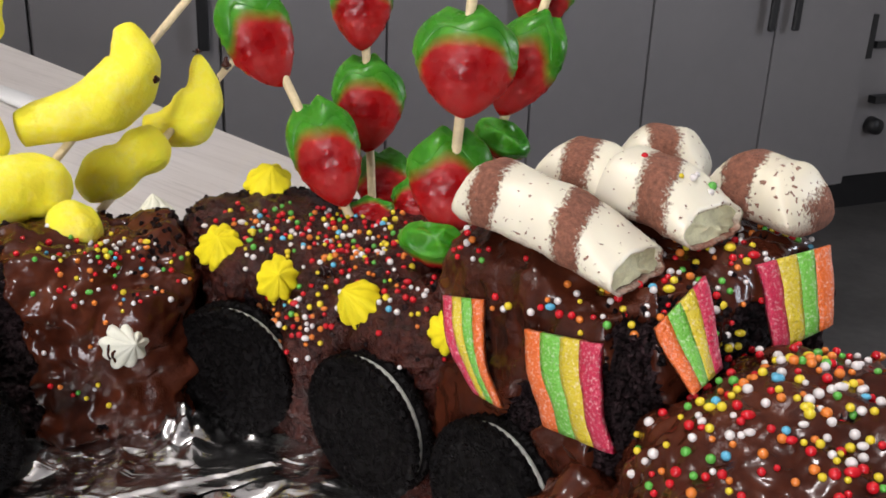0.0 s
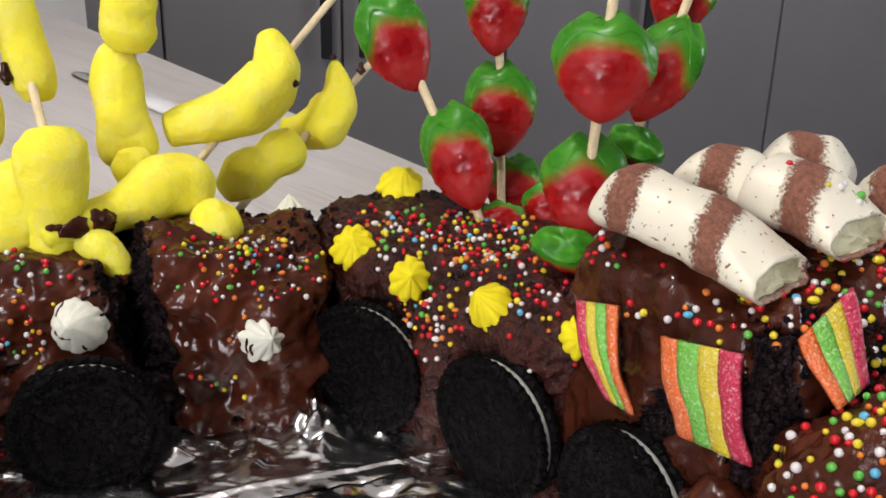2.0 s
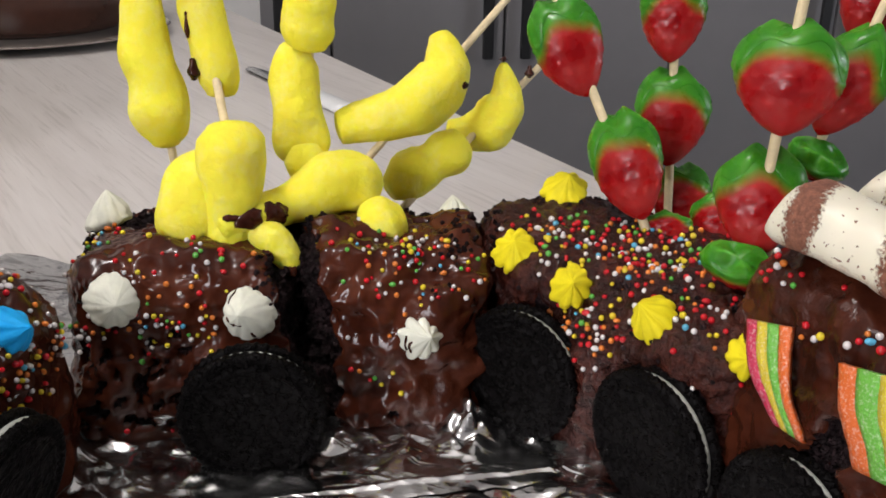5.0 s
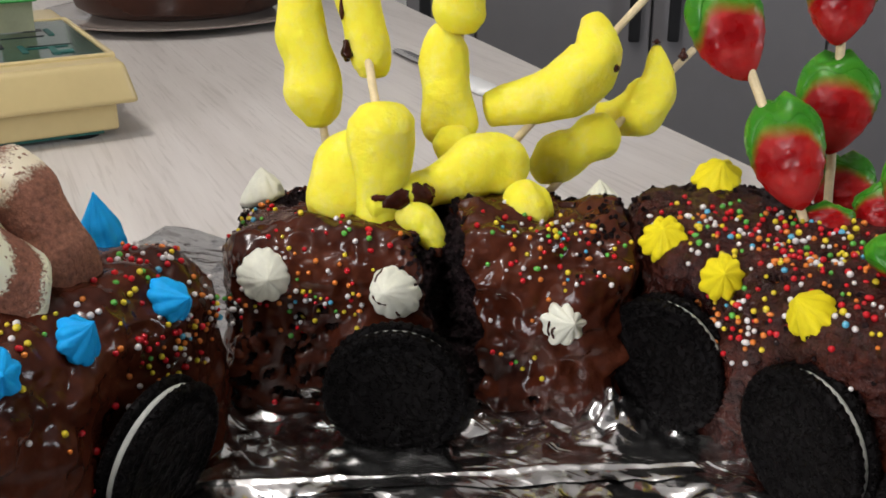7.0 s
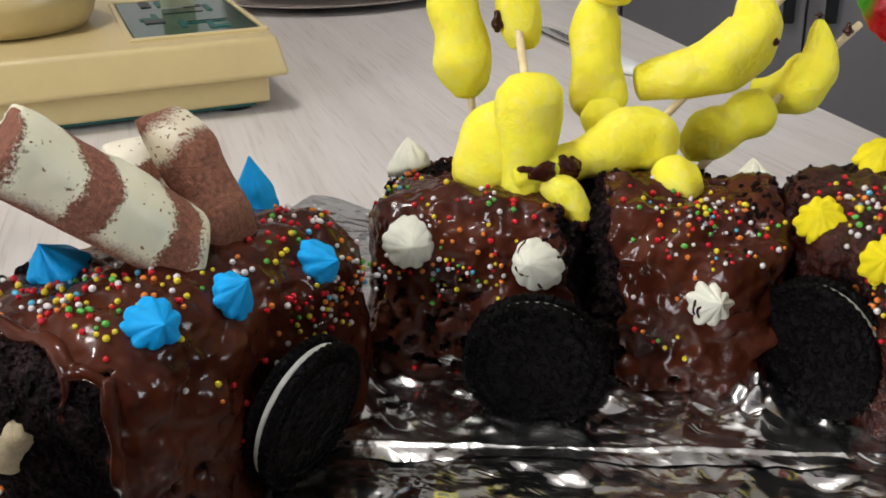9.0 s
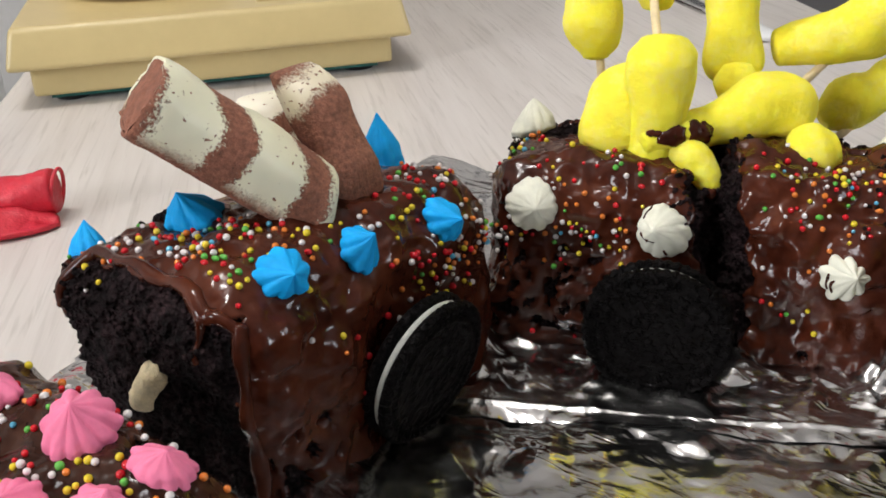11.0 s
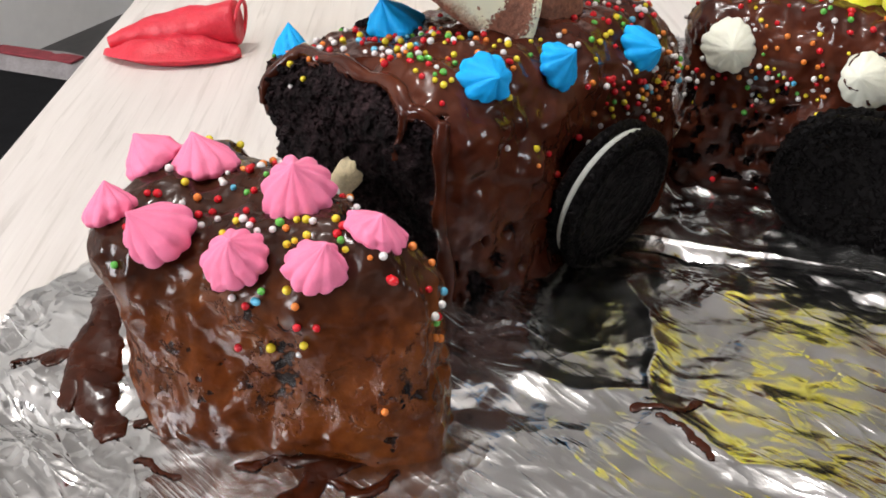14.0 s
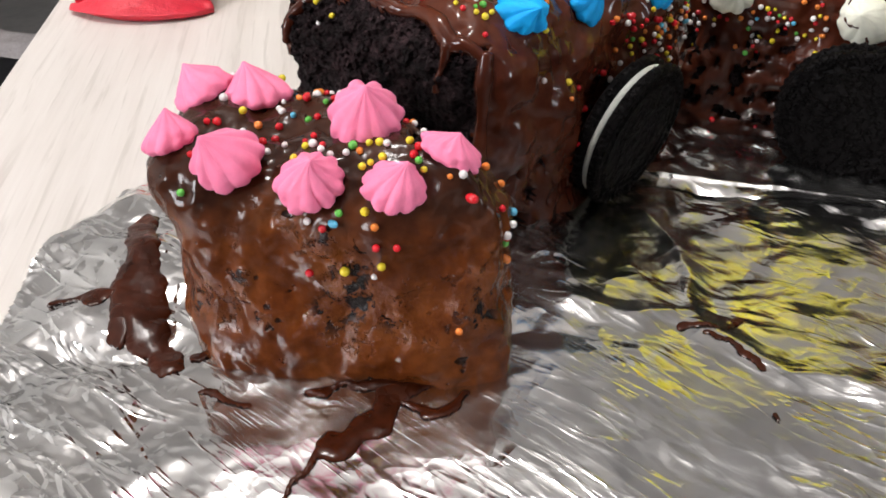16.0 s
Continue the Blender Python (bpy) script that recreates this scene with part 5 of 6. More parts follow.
drops("m_pink", "end", [
    (-0.2227, 0.0845, 0.0552, -0.2290, 0.0824, 0.0614, 0.0068),
    (-0.2132, 0.0923, 0.0550, -0.2154, 0.0931, 0.0632, 0.0073),
    (-0.2137, 0.0671, 0.0518, -0.2163, 0.0694, 0.0593, 0.0056),
    (-0.1819, 0.0956, 0.0569, -0.1778, 0.0890, 0.0651, 0.0075),
    (-0.1977, 0.0713, 0.0511, -0.2015, 0.0656, 0.0598, 0.0073),
    (-0.1796, 0.0764, 0.0495, -0.1813, 0.0740, 0.0586, 0.0066),
    (-0.1650, 0.0862, 0.0491, -0.1641, 0.0882, 0.0574, 0.0061),
    (-0.1604, 0.0979, 0.0527, -0.1586, 0.1006, 0.0580, 0.0063)], 10, "small pink ribbed meringue drop stuck to the cake", 0.20, 0.10, (0.09, -0.10, 0.05), 1.10)

BAN = "yellow foam bananas threaded on a bamboo stick"
GB = "banana skewers"
skewer(BAN, "skewer", GB, ((-0.1917, 0.3187, 0.1430), (-0.1740, 0.3060, 0.0600)),
       [[(-0.1901, 0.3175, 0.1361, 0.0061), (-0.1889, 0.3161, 0.1229, 0.0086), (-0.1862, 0.3146, 0.1077, 0.0100), (-0.1834, 0.3126, 0.0933, 0.0092), (-0.1824, 0.3114, 0.0873, 0.0051)],
        [(-0.1610, 0.3020, 0.0868, 0.0045), (-0.1645, 0.2985, 0.0805, 0.0090), (-0.1660, 0.2950, 0.0730, 0.0108), (-0.1650, 0.2930, 0.0650, 0.0102), (-0.1638, 0.2915, 0.0575, 0.0066)]])
skewer("foam bananas on a bamboo stick, one dripping with chocolate", "skewer", GB, ((-0.1715, 0.3244, 0.1300), (-0.1509, 0.2985, 0.0851)),
       [[(-0.1751, 0.3242, 0.1416, 0.0061), (-0.1728, 0.3244, 0.1341, 0.0073), (-0.1691, 0.3242, 0.1209, 0.0077), (-0.1661, 0.3232, 0.1085, 0.0071), (-0.1655, 0.3225, 0.1039, 0.0051)],
        [(-0.1526, 0.3009, 0.0977, 0.0076), (-0.1521, 0.2999, 0.0932, 0.0106), (-0.1509, 0.2980, 0.0851, 0.0102), (-0.1503, 0.2946, 0.0744, 0.0087), (-0.1507, 0.2904, 0.0610, 0.0066)]],
       drips=[((-0.1725, 0.3165, 0.1115), 0.0027, 0.0044), ((-0.1745, 0.3180, 0.1255), 0.0008, 0.0060), ((-0.1760, 0.3190, 0.1400), 0.0027, 0.0034)])
skewer(BAN, "skewer", GB, ((-0.1412, 0.3470, 0.1480), (-0.1372, 0.3300, 0.0560)),
       [[(-0.1415, 0.3471, 0.1426, 0.0072), (-0.1411, 0.3463, 0.1340, 0.0099), (-0.1410, 0.3448, 0.1234, 0.0101), (-0.1409, 0.3438, 0.1176, 0.0062)],
        [(-0.1461, 0.3439, 0.1173, 0.0052), (-0.1468, 0.3425, 0.1114, 0.0081), (-0.1449, 0.3403, 0.0976, 0.0093), (-0.1413, 0.3377, 0.0828, 0.0102), (-0.1393, 0.3363, 0.0765, 0.0046)],
        [(-0.1375, 0.3285, 0.0850, 0.0045), (-0.1370, 0.3280, 0.0805, 0.0068), (-0.1368, 0.3280, 0.0760, 0.0060), (-0.1365, 0.3285, 0.0730, 0.0035)]])
skewer("foam bananas on a bamboo stick leaning out over the cake", "skewer", GB, ((-0.0745, 0.4130, 0.1390), (-0.1330, 0.3200, 0.0600)),
       [[(-0.1316, 0.3492, 0.0873, 0.0059), (-0.1239, 0.3536, 0.0891, 0.0085), (-0.1125, 0.3591, 0.0920, 0.0098), (-0.1014, 0.3648, 0.0985, 0.0107), (-0.0969, 0.3691, 0.1080, 0.0092), (-0.0985, 0.3713, 0.1155, 0.0064), (-0.1005, 0.3727, 0.1196, 0.0039)],
        [(-0.1510, 0.2870, 0.0680, 0.0044), (-0.1440, 0.2965, 0.0695, 0.0062), (-0.1383, 0.3111, 0.0691, 0.0076), (-0.1272, 0.3233, 0.0735, 0.0103), (-0.1206, 0.3316, 0.0728, 0.0113), (-0.1171, 0.3384, 0.0713, 0.0072)]],
       patches=[((-0.0885, 0.3650, 0.1030), 0.0016), ((-0.1480, 0.2882, 0.0714), 0.0030), ((-0.1400, 0.2887, 0.0713), 0.0050), ((-0.1310, 0.2951, 0.0740), 0.0048), ((-0.1250, 0.2960, 0.0700), 0.0030)])
skewer("foam bananas on a leaning stick, one tip dipped in chocolate", "skewer", GB, ((-0.0690, 0.4170, 0.1018), (-0.1100, 0.3560, 0.0560)),
       [[(-0.1011, 0.3952, 0.0776, 0.0053), (-0.0925, 0.3972, 0.0779, 0.0084), (-0.0841, 0.3998, 0.0817, 0.0102), (-0.0792, 0.4028, 0.0909, 0.0074), (-0.0811, 0.4045, 0.1006, 0.0040), (-0.0817, 0.4051, 0.1045, 0.0016)],
        [(-0.1175, 0.3645, 0.0609, 0.0058), (-0.1125, 0.3683, 0.0640, 0.0096), (-0.1065, 0.3720, 0.0675, 0.0098), (-0.1025, 0.3742, 0.0700, 0.0084), (-0.0975, 0.3775, 0.0738, 0.0096), (-0.0933, 0.3810, 0.0772, 0.0062)]],
       drips=[((-0.0817, 0.4051, 0.1062), 0.0019, 0.0008), ((-0.0722, 0.4135, 0.0995), 0.0021, 0.0030), ((-0.0760, 0.4080, 0.0945), 0.0019, 0.0020)])
for pts in ([(-0.1120, 0.3180, 0.0590, 0.0060), (-0.1090, 0.3200, 0.0612, 0.0092), (-0.1050, 0.3225, 0.0622, 0.0094), (-0.1018, 0.3245, 0.0630, 0.0062)],
            [(-0.1440, 0.2948, 0.0642, 0.0040), (-0.1375, 0.2943, 0.0622, 0.0060), (-0.1322, 0.2940, 0.0580, 0.0054), (-0.1288, 0.2940, 0.0525, 0.0028)]):
    o = Vector(pts[0][:3])
    v, f = swept(pts, lump=0.14, low=75, round_end=0.35)
    ob = part("foam_banana", mesh_of("foam_banana", own(v, o), f, M["banana"]), None)
    ob.location = o
    tagged(ob, "yellow foam banana pressed into the cracked cake", "candy", "loose foam bananas")
    if pts[-1][3] < 0.004:      # the one in the crack is smeared with chocolate
        tree = BVHTree.FromPolygons(v, f)
        for p, r in (((-0.1285, 0.2890, 0.0530), 0.0026), ((-0.1375, 0.2880, 0.0575), 0.0034)):
            pv, pf = chocolate_patch(tree, Vector(p), r)
            part("chocolate_crust", mesh_of("chocolate_crust", own(pv, o), pf, M["ganache"]), None, ob, "dark chocolate crust")

BER = "red and green jelly strawberries threaded on a bamboo stick"
GS = "strawberry skewers"
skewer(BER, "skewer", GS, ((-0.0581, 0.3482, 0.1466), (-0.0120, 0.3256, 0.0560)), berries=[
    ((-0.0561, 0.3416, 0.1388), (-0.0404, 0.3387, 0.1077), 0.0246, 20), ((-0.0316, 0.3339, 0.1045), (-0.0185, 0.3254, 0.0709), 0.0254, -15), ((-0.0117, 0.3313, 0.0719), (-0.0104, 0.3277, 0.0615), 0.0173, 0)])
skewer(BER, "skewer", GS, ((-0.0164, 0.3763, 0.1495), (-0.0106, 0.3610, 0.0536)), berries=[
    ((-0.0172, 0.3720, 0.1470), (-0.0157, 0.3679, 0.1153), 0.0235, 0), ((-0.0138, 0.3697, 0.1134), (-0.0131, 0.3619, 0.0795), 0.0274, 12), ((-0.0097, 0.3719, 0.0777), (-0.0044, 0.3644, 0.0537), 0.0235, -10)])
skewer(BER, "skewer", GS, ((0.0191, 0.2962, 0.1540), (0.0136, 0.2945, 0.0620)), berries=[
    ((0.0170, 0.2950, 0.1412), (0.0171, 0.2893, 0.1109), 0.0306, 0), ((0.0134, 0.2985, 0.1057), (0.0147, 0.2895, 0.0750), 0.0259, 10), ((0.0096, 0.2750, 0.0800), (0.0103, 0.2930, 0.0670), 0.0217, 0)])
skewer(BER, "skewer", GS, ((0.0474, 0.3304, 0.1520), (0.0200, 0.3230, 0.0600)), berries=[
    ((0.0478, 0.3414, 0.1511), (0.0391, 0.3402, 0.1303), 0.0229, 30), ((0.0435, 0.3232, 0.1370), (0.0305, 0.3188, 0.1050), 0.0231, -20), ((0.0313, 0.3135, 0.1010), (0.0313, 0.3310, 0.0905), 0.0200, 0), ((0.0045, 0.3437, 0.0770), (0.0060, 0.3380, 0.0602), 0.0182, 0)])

GR = "wafer rolls on the cake"
WR = "cream-coloured wafer roll banded with brown cocoa, lying on the cake"
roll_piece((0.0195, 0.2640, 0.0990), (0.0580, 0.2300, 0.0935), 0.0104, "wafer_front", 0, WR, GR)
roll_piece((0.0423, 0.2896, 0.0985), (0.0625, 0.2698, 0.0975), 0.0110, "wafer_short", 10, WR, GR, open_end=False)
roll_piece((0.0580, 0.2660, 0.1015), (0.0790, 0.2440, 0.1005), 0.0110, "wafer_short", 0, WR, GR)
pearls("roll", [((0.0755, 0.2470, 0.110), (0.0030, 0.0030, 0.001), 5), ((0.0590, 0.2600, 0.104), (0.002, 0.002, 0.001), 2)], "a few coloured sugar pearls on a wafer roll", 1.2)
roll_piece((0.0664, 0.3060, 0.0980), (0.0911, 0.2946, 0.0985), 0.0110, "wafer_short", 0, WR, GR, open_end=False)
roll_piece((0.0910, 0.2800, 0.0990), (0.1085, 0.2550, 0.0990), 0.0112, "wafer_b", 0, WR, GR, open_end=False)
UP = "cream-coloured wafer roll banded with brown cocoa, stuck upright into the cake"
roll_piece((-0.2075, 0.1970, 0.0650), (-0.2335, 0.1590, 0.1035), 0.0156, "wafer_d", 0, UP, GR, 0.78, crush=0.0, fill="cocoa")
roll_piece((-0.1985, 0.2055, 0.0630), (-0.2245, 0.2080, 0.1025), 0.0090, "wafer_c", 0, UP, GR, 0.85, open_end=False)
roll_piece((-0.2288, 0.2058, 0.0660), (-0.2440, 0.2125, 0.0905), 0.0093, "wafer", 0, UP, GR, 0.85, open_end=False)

SB = "striped sugared sour belt hanging on the side of the cake"
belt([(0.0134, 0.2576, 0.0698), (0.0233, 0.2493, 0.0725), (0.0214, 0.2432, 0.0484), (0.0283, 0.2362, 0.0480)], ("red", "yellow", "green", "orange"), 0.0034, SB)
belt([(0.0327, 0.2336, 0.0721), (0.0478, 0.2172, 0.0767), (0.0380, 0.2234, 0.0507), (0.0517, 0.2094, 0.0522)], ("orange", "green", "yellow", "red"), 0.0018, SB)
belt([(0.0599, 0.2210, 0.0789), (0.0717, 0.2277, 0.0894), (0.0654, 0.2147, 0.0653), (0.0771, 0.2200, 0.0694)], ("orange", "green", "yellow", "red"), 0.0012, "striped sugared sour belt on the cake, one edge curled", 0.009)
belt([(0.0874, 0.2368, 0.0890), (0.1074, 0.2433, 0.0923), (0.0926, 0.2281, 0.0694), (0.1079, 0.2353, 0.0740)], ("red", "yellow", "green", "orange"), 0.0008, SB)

SP = "many coloured sugar pearls strewn on the chocolate coating"
pearls("end", [((-0.193, 0.092, 0.06), (0.022, 0.011, 0.003), 84), ((-0.180, 0.073, 0.046), (0.02, 0.006, 0.003), 14), ((-0.172, 0.074, 0.030), (0.012, 0.004, 0.006), 5), ((-0.1500, 0.1060, 0.036), (0.001, 0.003, 0.005), 9)], SP, 1.05)
pearls("blue", [((-0.2112, 0.1489, 0.067), (0.012, 0.004, 0.003), 42), ((-0.2430, 0.1422, 0.062), (0.007, 0.004, 0.003), 20), ((-0.2260, 0.1640, 0.067), (0.014, 0.006, 0.002), 48), ((-0.2000, 0.1750, 0.067), (0.010, 0.009, 0.002), 34),
                ((-0.1945, 0.2206, 0.066), (0.011, 0.016, 0.003), 72), ((-0.1795, 0.2140, 0.0455), (0.002, 0.008, 0.005), 46), ((-0.1782, 0.2350, 0.0470), (0.003, 0.008, 0.006), 28), ((-0.180, 0.180, 0.035), (0.003, 0.014, 0.012), 9)], SP)
pearls("bananas_left", [((-0.1634, 0.2639, 0.041), (0.011, 0.004, 0.005), 44), ((-0.1805, 0.2575, 0.0386), (0.006, 0.003, 0.003), 14), ((-0.1646, 0.2670, 0.0585), (0.014, 0.006, 0.004), 17), ((-0.1513, 0.2790, 0.0634), (0.012, 0.006, 0.002), 15),
                        ((-0.1950, 0.2850, 0.0640), (0.006, 0.007, 0.002), 18), ((-0.1485, 0.2686, 0.0421), (0.010, 0.004, 0.007), 14), ((-0.172, 0.256, 0.009), (0.016, 0.003, 0.004), 4)], SP)
pearls("bananas_right", [((-0.0865, 0.3055, 0.0600), (0.010, 0.008, 0.003), 74), ((-0.0979, 0.2926, 0.0515), (0.008, 0.005, 0.006), 15), ((-0.1119, 0.2990, 0.062), (0.007, 0.006, 0.002), 8), ((-0.0987, 0.2883, 0.0218), (0.005, 0.004, 0.004), 8), ((-0.088, 0.296, 0.038), (0.010, 0.006, 0.010), 8)], SP)
pearls("berries", [((-0.0175, 0.3190, 0.0650), (0.014, 0.011, 0.003), 165), ((-0.0450, 0.3237, 0.0639), (0.010, 0.009, 0.004), 46), ((-0.0249, 0.2869, 0.0486), (0.010, 0.008, 0.007), 40), ((-0.0363, 0.2954, 0.0443), (0.007, 0.006, 0.006), 24),
                   ((0.0023, 0.2760, 0.0617), (0.009, 0.008, 0.003), 36), ((-0.0120, 0.2950, 0.0620), (0.020, 0.012, 0.004), 44), ((0.008, 0.262, 0.040), (0.010, 0.008, 0.008), 6)], SP, 1.05)
pearls("rolls", [((0.0682, 0.2333, 0.0854), (0.009, 0.006, 0.003), 30), ((0.0782, 0.2461, 0.0896), (0.009, 0.007, 0.002), 34), ((0.0993, 0.2645, 0.0880), (0.008, 0.007, 0.003), 30), ((0.0592, 0.2235, 0.0836), (0.008, 0.004, 0.003), 18),
                 ((0.0406, 0.2309, 0.0797), (0.008, 0.005, 0.003), 15), ((0.0798, 0.2285, 0.0727), (0.009, 0.004, 0.004), 18), ((0.0187, 0.2629, 0.0830), (0.004, 0.003, 0.003), 8), ((0.028, 0.250, 0.078), (0.006, 0.006, 0.004), 9)], SP, 1.1)
pearls("engine", [((0.0842, 0.1910, 0.0800), (0.018, 0.012, 0.003), 84), ((0.1020, 0.1950, 0.0820), (0.022, 0.016, 0.003), 92), ((0.0580, 0.1884, 0.0632), (0.008, 0.010, 0.008), 32), ((0.0913, 0.1831, 0.0754), (0.014, 0.010, 0.005), 60)], SP, 1.2)

smear([(-0.256, 0.0835, 0.0030), (-0.243, 0.0735, 0.0036), (-0.230, 0.0630, 0.0056), (-0.220, 0.0565, 0.0040), (-0.212, 0.0555, 0.0030), (-0.2065, 0.0535, 0.0030)])
smear([(-0.228, 0.0565, 0.0026), (-0.2245, 0.0530, 0.0022), (-0.2215, 0.0505, 0.0012)])
smear([(-0.248, 0.048, 0.0006), (-0.242, 0.053, 0.001), (-0.236, 0.057, 0.0022)])
smear([(-0.174, 0.067, 0.0014), (-0.167, 0.075, 0.0014), (-0.161, 0.083, 0.0022), (-0.154, 0.091, 0.0022), (-0.153, 0.1, 0.0028)])
smear([(-0.159, 0.086, 0.0028), (-0.159, 0.078, 0.0028), (-0.157, 0.072, 0.0028), (-0.158, 0.062, 0.0028), (-0.159, 0.055, 0.001), (-0.157, 0.042, 0.001)])
smear([(-0.155, 0.078, 0.0014), (-0.149, 0.082, 0.0022), (-0.148, 0.09, 0.0014)])
smear([(-0.125, 0.144, 0.0014), (-0.12, 0.149, 0.0014), (-0.115, 0.157, 0.0014)])
smear([(-0.205, 0.059, 0.001), (-0.203, 0.061, 0.0014), (-0.201, 0.063, 0.0006)])
smear([(-0.193, 0.053, 0.001), (-0.189, 0.054, 0.0014), (-0.183, 0.056, 0.001)])
smear([(-0.092, 0.13, 0.001), (-0.091, 0.129, 0.0006)])
smear([(-0.1180, 0.1460, 0.0003), (-0.1100, 0.1455, 0.0003), (-0.1030, 0.1435, 0.0002)])



def crumbs(key, clouds, label, most=0.0009):
    """Torn crumbs clinging to edges of a cake."""
    verts, faces = [], []
    for middle, spread, count in clouds:
        for _ in range(count):
            q, n = on(key, [m + rng.gauss(0, 1) * s for m, s in zip(middle, spread)])
            r = rng.uniform(0.0005, most)
            base, o = len(verts), Vector((rng.random() * 9, rng.random() * 9, 0))
            c = q + n * r * 0.3
            verts += [tuple(c + Vector(d) * r * (1 + 0.7 * noise.noise(Vector(d) * 1.6 + o))) for d in BALL[0]]
            faces += [tuple(i + base for i in f) for f in BALL[1]]
    return tagged(part("cake_crumbs", mesh_of("cake_crumbs", verts, faces, M["sponge"]), None), label, "crumbs", "", "stuff")


CR = "loose black cake crumbs along the torn edges"
crumbs("bananas_left", [((-0.2030, 0.2900, 0.060), (0.003, 0.008, 0.002), 60), ((-0.1290, 0.2950, 0.058), (0.002, 0.014, 0.006), 130), ((-0.165, 0.320, 0.062), (0.02, 0.008, 0.002), 70)], CR)
crumbs("bananas_right", [((-0.1290, 0.3000, 0.058), (0.002, 0.012, 0.008), 110), ((-0.080, 0.335, 0.058), (0.003, 0.014, 0.004), 90), ((-0.1, 0.350, 0.060), (0.015, 0.006, 0.002), 70)], CR)
crumbs("berries", [((-0.072, 0.350, 0.058), (0.004, 0.012, 0.004), 90), ((-0.040, 0.362, 0.062), (0.018, 0.008, 0.003), 110), ((-0.005, 0.285, 0.045), (0.02, 0.010, 0.008), 60)], CR)
crumbs("blue", [((-0.245, 0.135, 0.058), (0.004, 0.006, 0.004), 70), ((-0.215, 0.135, 0.050), (0.02, 0.004, 0.006), 60)], CR, 0.0008)
crumbs("blue", [((-0.2420, 0.1660, 0.068), (0.0022, 0.0022, 0.001), 30)], "torn lump of black crumb on the back edge of the cake", 0.0018)
crumbs("rolls", [((0.056, 0.217, 0.070), (0.003, 0.004, 0.008), 90), ((0.080, 0.232, 0.072), (0.008, 0.006, 0.010), 70)], CR)

# the broken biscuit tip between two wagons
v, f = swept([(-0.2235, 0.1375, 0.0265, 0.0040), (-0.2200, 0.1380, 0.0320, 0.0046), (-0.2170, 0.1385, 0.0370, 0.0042), (-0.2150, 0.1390, 0.0400, 0.0022)], 5, 16, lump=0.2)
tagged(part("nougat_piece", mesh_of("nougat_piece", v, f, M["nougat"]), None), "pale broken piece of nougat between two cakes", "candy")

# ---- things on the worktop ----
SA, SBV = Vector((-0.610, 0.346)), Vector((-0.463, 0.532))      # the scale's front foot line
su = (SBV - SA).normalized()
SCALE_TURN = math.degrees(math.atan2(su.y, su.x))
sm = pose(SA.x, SA.y, TABLE_Z, 0, 0, SCALE_TURN)
scale = thing("kitchen_scale", sm, "old beige plastic counter scale with a dark green display panel", "scale")
SL = (SBV - SA).length + 0.002
part("lower_body", box_bm(SL, 0.26, 0.022, (SL / 2, 0.13, 0.017), 0.003, 3), M["beige"], scale, smooth=False)
part("base_plate", box_bm(SL - 0.02, 0.25, 0.004, (SL / 2, 0.13, 0.0055)), M["teal"], scale, "dark teal base", smooth=False)
upper = box_bm(SL + 0.024, 0.285, 0.027, (SL / 2, 0.128, 0.0395), 0.004, 3)
for v in upper.verts:      # its sides lean in towards the top
    k = max(0.0, (v.co.z - 0.028) / 0.025)
    v.co.x += (-0.0055 if v.co.x > SL / 2 else 0.0055) * k
    v.co.y += (-0.006 if v.co.y > 0.128 else 0.006) * k
part("upper_body", upper, M["beige"], scale)
for fx, fy in ((0.022, 0.02), (SL - 0.022, 0.02), (0.022, 0.235), (SL - 0.022, 0.235)):
    bm = bmesh.new()
    bmesh.ops.create_cone(bm, cap_ends=True, segments=24, radius1=0.011, radius2=0.012, depth=0.008)
    foot = part("foot", bm, M["black"], scale, "black rubber foot")
    foot.location = (fx, fy, 0.004)
panel = part("display", box_bm(0.086, 0.17, 0.003, (0, 0, 0), 0.001, 1), M["green_glass"], scale, "dark green glossy display panel", smooth=False)
panel.matrix_basis = pose(SL - 0.0415, 0.102, 0.0530, 0, 0, 0)
for x0, y0, w, d in ((0, -0.0875, 0.094, 0.004), (0, 0.0875, 0.094, 0.004), (-0.0455, 0, 0.004, 0.171), (0.0455, 0, 0.004, 0.171)):
    part("display_frame", box_bm(w, d, 0.005, (x0, y0, 0.0), 0.001, 1), M["beige"], panel, smooth=False)
rngs = random.Random(5)
for k in range(16):      # small black and teal slabs laid at random on the panel
    w, d = rngs.choice(((0.022, 0.003), (0.004, 0.03), (0.014, 0.010), (0.03, 0.002)))
    mark = part("display_mark", box_bm(w, d, 0.0006, (rngs.uniform(-0.026, 0.026), rngs.uniform(-0.065, 0.065), 0.0015 + 0.00003 * k)), M[rngs.choice(("black", "teal", "black", "teal"))], panel, smooth=False)
verts, faces = [], []
for i in range(13):
    t = i / 12
    for x in (-0.013, 0.013):
        verts.append((x + 0.002, 0.02 + 0.016 * math.cos(t * 1.9), 0.002 + 0.026 * math.sin(t * 1.9)))
for i in range(12):
    faces.append((2 * i, 2 * i + 1, 2 * i + 3, 2 * i + 2))
verts += [(x, y - 0.0012, z) for x, y, z in verts]
faces += [tuple(q + 26 for q in reversed(f)) for f in faces[:12]]
part("price_card", mesh_of("price_card", verts, faces, M["card"]), None, panel, "small curved pale card with a green top")
part("card_top", box_bm(0.026, 0.012, 0.0016, (0.002, 0.008, 0.0285), 0.0006, 1), M["greenpl"], panel, "green strip", smooth=False)
rings = []
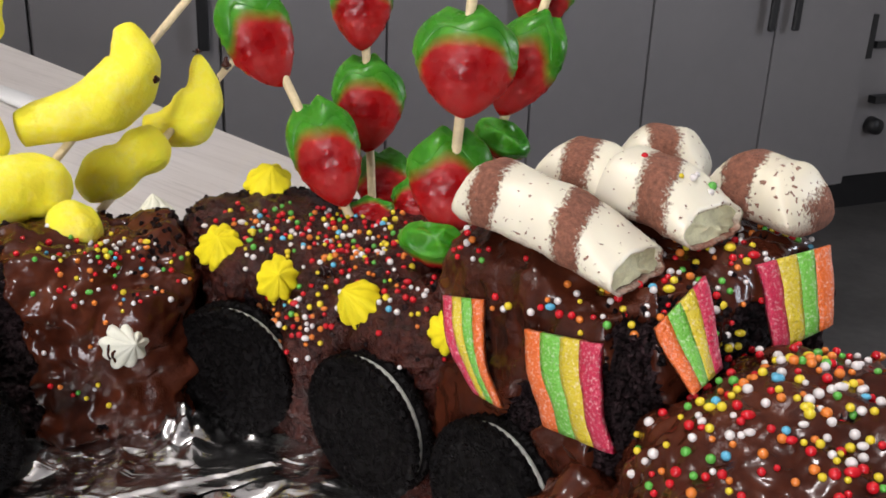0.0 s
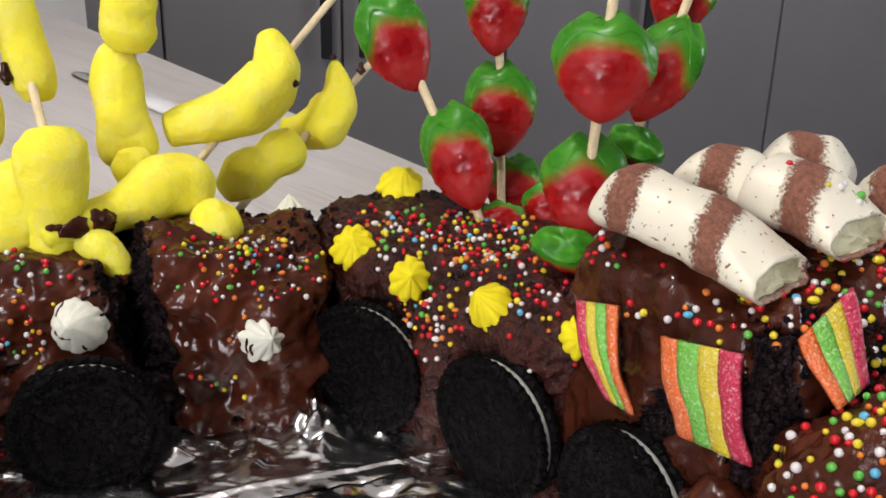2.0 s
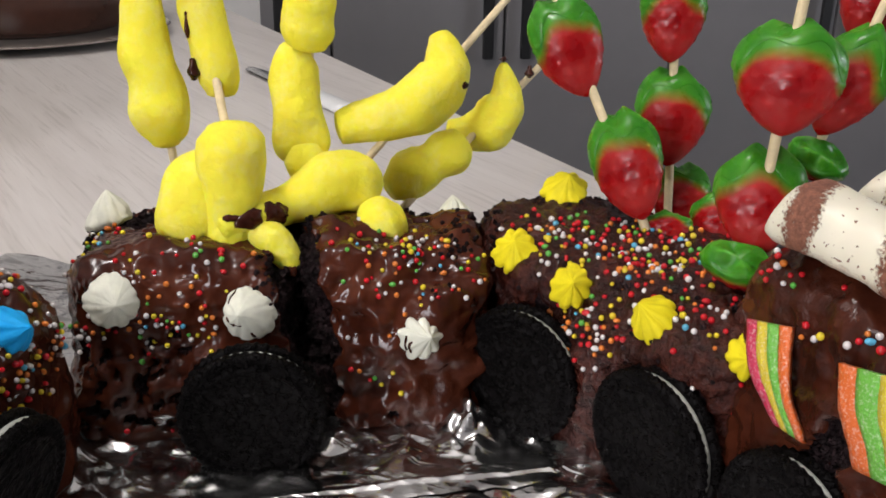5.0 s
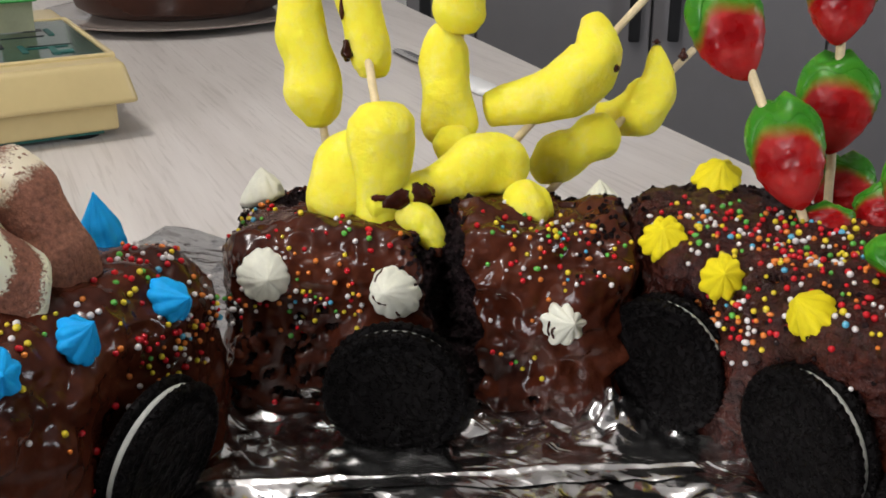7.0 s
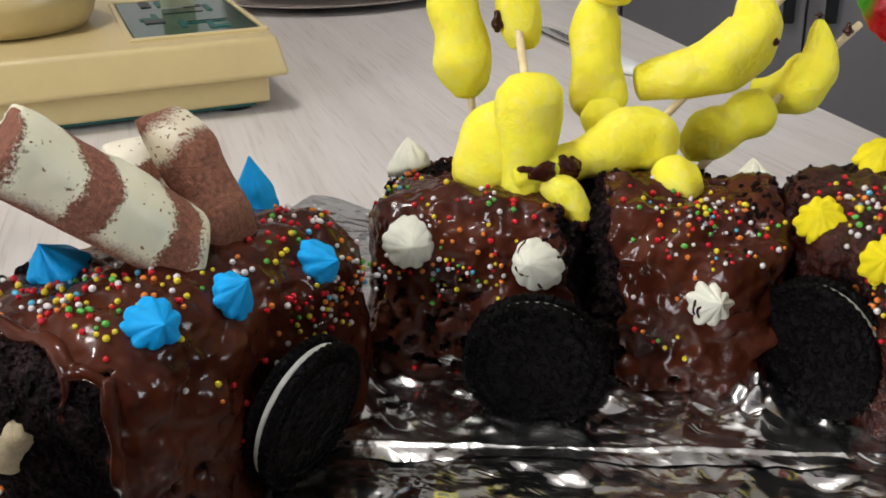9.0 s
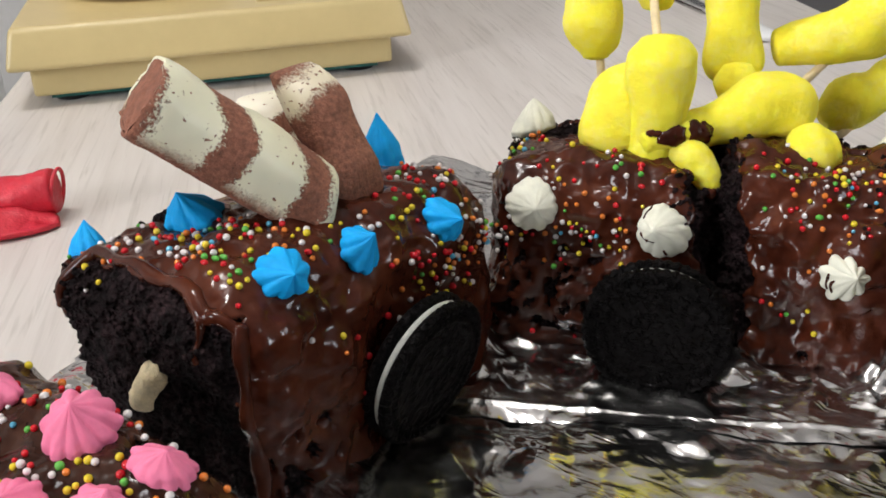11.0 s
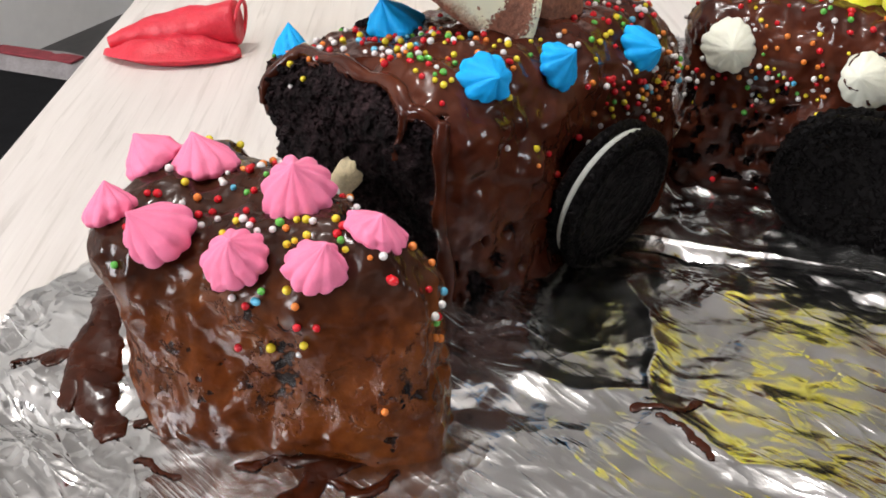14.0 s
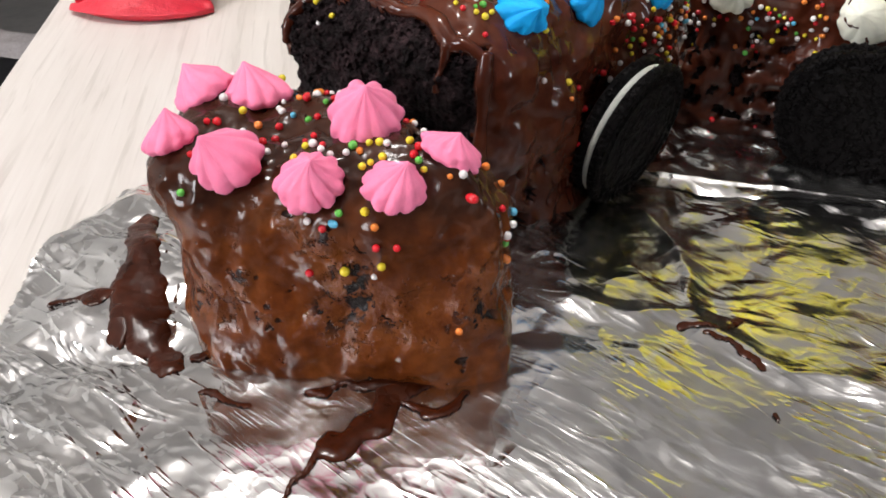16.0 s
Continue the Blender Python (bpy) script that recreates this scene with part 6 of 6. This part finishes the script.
for z, r in ((0.052, 0.030), (0.055, 0.055), (0.062, 0.060), (0.074, 0.064), (0.084, 0.066), (0.086, 0.060)):
    rings.append([Vector((0.076 + r * math.cos(a), 0.12 + r * 1.2 * math.sin(a), z)) for a in [2 * math.pi * k / 48 for k in range(48)]])
v, f = tube(rings)
part("pan_support", mesh_of("pan_support", v, f, M["beige"]), None, scale, "rounded beige pan support")

# the knife lying across the worktop
kn = Vector((-0.415, 0.880, TABLE_Z + 0.002))
kd = Vector((-0.270, 0.738, TABLE_Z + 0.002)) - kn
knife = thing("table_knife", pose(*kn, 0, 0, math.degrees(math.atan2(kd.y, kd.x))), "steel table knife lying on the worktop", "knife")
rings = []
for s, w, h in ((0.0, 0.001, 0.0006), (0.006, 0.006, 0.0008), (0.02, 0.009, 0.0009), (0.06, 0.0095, 0.001), (0.10, 0.008, 0.0014), (0.104, 0.006, 0.003)):
    rings.append([Vector((s, w * c, h * q)) for c, q in ((-1, 0), (-0.6, 1), (0.6, 1), (1, 0), (0.6, -1), (-0.6, -1))])
v, f = tube(rings)
part("blade", mesh_of("blade", v, f, M["steel"]), None, knife, "dull steel blade")
rings = []
for s, w, h in ((0.103, 0.006, 0.003), (0.11, 0.008, 0.004), (0.16, 0.010, 0.0045), (0.205, 0.011, 0.0045), (0.213, 0.006, 0.003)):
    rings.append([Vector((s, w * math.cos(a), 0.002 + h * math.sin(a))) for a in [2 * math.pi * k / 16 for k in range(16)]])
v, f = tube(rings)
part("handle", mesh_of("handle", v, f, M["white"]), None, knife, "shiny white handle")

# the limp balloon: a folded rubber bag and its rolled neck
bal = thing("balloon", pose(-0.440, 0.219, TABLE_Z, 0, 0, 34) @ Matrix.Scale(0.85, 4), "limp red rubber balloon lying flat on the worktop", "balloon")
rings = []
for i in range(31):
    s = i / 30
    x = -0.046 + 0.078 * s
    w = 0.024 * math.sin(math.pi * min(1, 0.06 + s * 0.94)) ** 0.6 + 0.002
    ring = []
    for k in range(40):
        a = 2 * math.pi * k / 40
        h = 0.0052 * (math.sin(math.pi * (0.05 + 0.9 * s)) ** 0.5)
        y, z = w * math.cos(a), h + h * math.sin(a) * (1 + 0.5 * math.sin(a * 3 + s * 5))
        z += 0.0025 * noise.noise(Vector((x * 90, y * 120, a))) * max(0, math.sin(a))
        ring.append(Vector((x, y, max(0.0004, z))))
    rings.append(ring)
v, f = tube(rings)
part("bag", mesh_of("bag", v, f, M["rubber"]), None, bal)
v, f = swept([(-0.046, -0.002, 0.006, 0.0035), (-0.026, 0.006, 0.010, 0.0085), (0.004, 0.011, 0.014, 0.0115), (0.027, 0.014, 0.0165, 0.0115)], 8, 28, lump=0.09, round_end=0.1)
part("fold", mesh_of("fold", v, f, M["rubber"]), None, bal, "upper fold of red rubber")
rings = []
for i in range(33):
    t = 2 * math.pi * i / 32
    c = Vector((0.0285 + 0.002 * math.sin(t), 0.014 + 0.0085 * math.cos(t), 0.0165 + 0.0122 * math.sin(t)))
    d = (c - Vector((0.0285, 0.014, 0.0165))).normalized()
    rings.append([c + d * 0.0011 * math.cos(a) + Vector((1, 0, 0)) * 0.0011 * math.sin(a) for a in [2 * math.pi * k / 10 for k in range(10)]])
v, f = tube(rings, closed_ends=False)
part("neck_ring", mesh_of("neck_ring", v, f, M["rubber"]), None, bal, "rolled rubber rim")

# brown pot on a glass plate behind the scale
pot = thing("pot", pose(-0.735, 0.985, TABLE_Z), "dark brown glazed pot standing on a plate", "pot")
rings = []
for z, r in ((0.012, 0.105), (0.02, 0.118), (0.05, 0.128), (0.10, 0.132), (0.16, 0.128), (0.165, 0.122), (0.16, 0.118), (0.03, 0.108)):
    rings.append([Vector((r * math.cos(a), r * math.sin(a), z)) for a in [2 * math.pi * k / 64 for k in range(64)]])
v, f = tube(rings)
part("body", mesh_of("body", v, f, M["pot"]), None, pot, "glossy dark brown body")
plate = thing("plate", pose(-0.735, 0.985, TABLE_Z), "brownish smoked glass plate under the pot", "plate")
rings = []
for z, r in ((0.001, 0.08), (0.002, 0.11), (0.010, 0.158), (0.0115, 0.160), (0.0115, 0.155), (0.005, 0.11), (0.011, 0.10)):
    rings.append([Vector((r * math.cos(a), r * math.sin(a), z)) for a in [2 * math.pi * k / 64 for k in range(64)]])
v, f = tube(rings)
part("dish", mesh_of("dish", v, f, M["plate"]), None, plate)

# black padded bench beyond the worktop, a grey cloth along its far edge
bench = thing("bench", pose(*room(-1.35, 0.80, FLOOR_Z), 0, 0, TURN), "black padded bench standing beside the worktop", "bench")
part("seat", box_bm(1.5, 0.62, 0.09, (0, 0, 0.405), 0.02, 3), M["black_fabric"], bench, smooth=False)
for x in (-0.68, 0.68):
    for y in (-0.25, 0.25):
        part("leg", box_bm(0.06, 0.06, 0.36, (x, y, 0.18)), M["black_fabric"], bench, smooth=False)
part("apron", box_bm(1.3, 0.03, 0.3, (0, -0.25, 0.2)), M["black_fabric"], bench, smooth=False)
cloth = thing("cloth", pose(*room(-1.35, 0.80, FLOOR_Z + 0.45), 0, 0, TURN), "grey cloth with a red stripe lying along the bench", "cloth")
verts, faces = [], []
for k in (0, 1):
    for i in range(61):
        for j in range(13):
            x, y = -0.7 + 1.4 * i / 60, 0.235 + 0.075 * j / 12
            edge = min(1.0, 4 * min(j, 12 - j) / 12, 0.2 * min(i, 60 - i))
            verts.append((x, y, 0.001 + k * edge * (0.016 + 0.007 * noise.noise(Vector((x * 12, y * 30, 0))))))
half = len(verts) // 2
for i in range(60):
    for j in range(12):
        a = i * 13 + j
        faces += [(a + half, a + half + 13, a + half + 14, a + half + 1), (a + 1, a + 14, a + 13, a)]
part("fabric", mesh_of("fabric", verts, faces, M["cloth"]), None, cloth)
part("stripe", box_bm(0.16, 0.03, 0.004, (0.18, 0.27, 0.019), 0.0015, 1), M["red_cloth"], cloth, "red stripe", smooth=False)

# a thin cable hanging behind the scale
cu = bpy.data.curves.new("cable", "CURVE")
cu.dimensions, cu.bevel_depth, cu.bevel_resolution = "3D", 0.003, 3
sp = cu.splines.new("NURBS")
sp.points.add(4)
for q, c in zip(sp.points, ((-0.899, 0.452, 0.02), (-0.8953, 0.4496, -0.0313), (-0.8905, 0.4473, -0.0562), (-0.8882, 0.4440, -0.0711), (-0.8820, 0.4420, -0.095))):
    q.co = (*c, 1)
sp.use_endpoint_u = True
cu.materials.append(M["cable"])
tagged(new("cable", cu), "thin grey cable hanging beside the worktop", "cable")
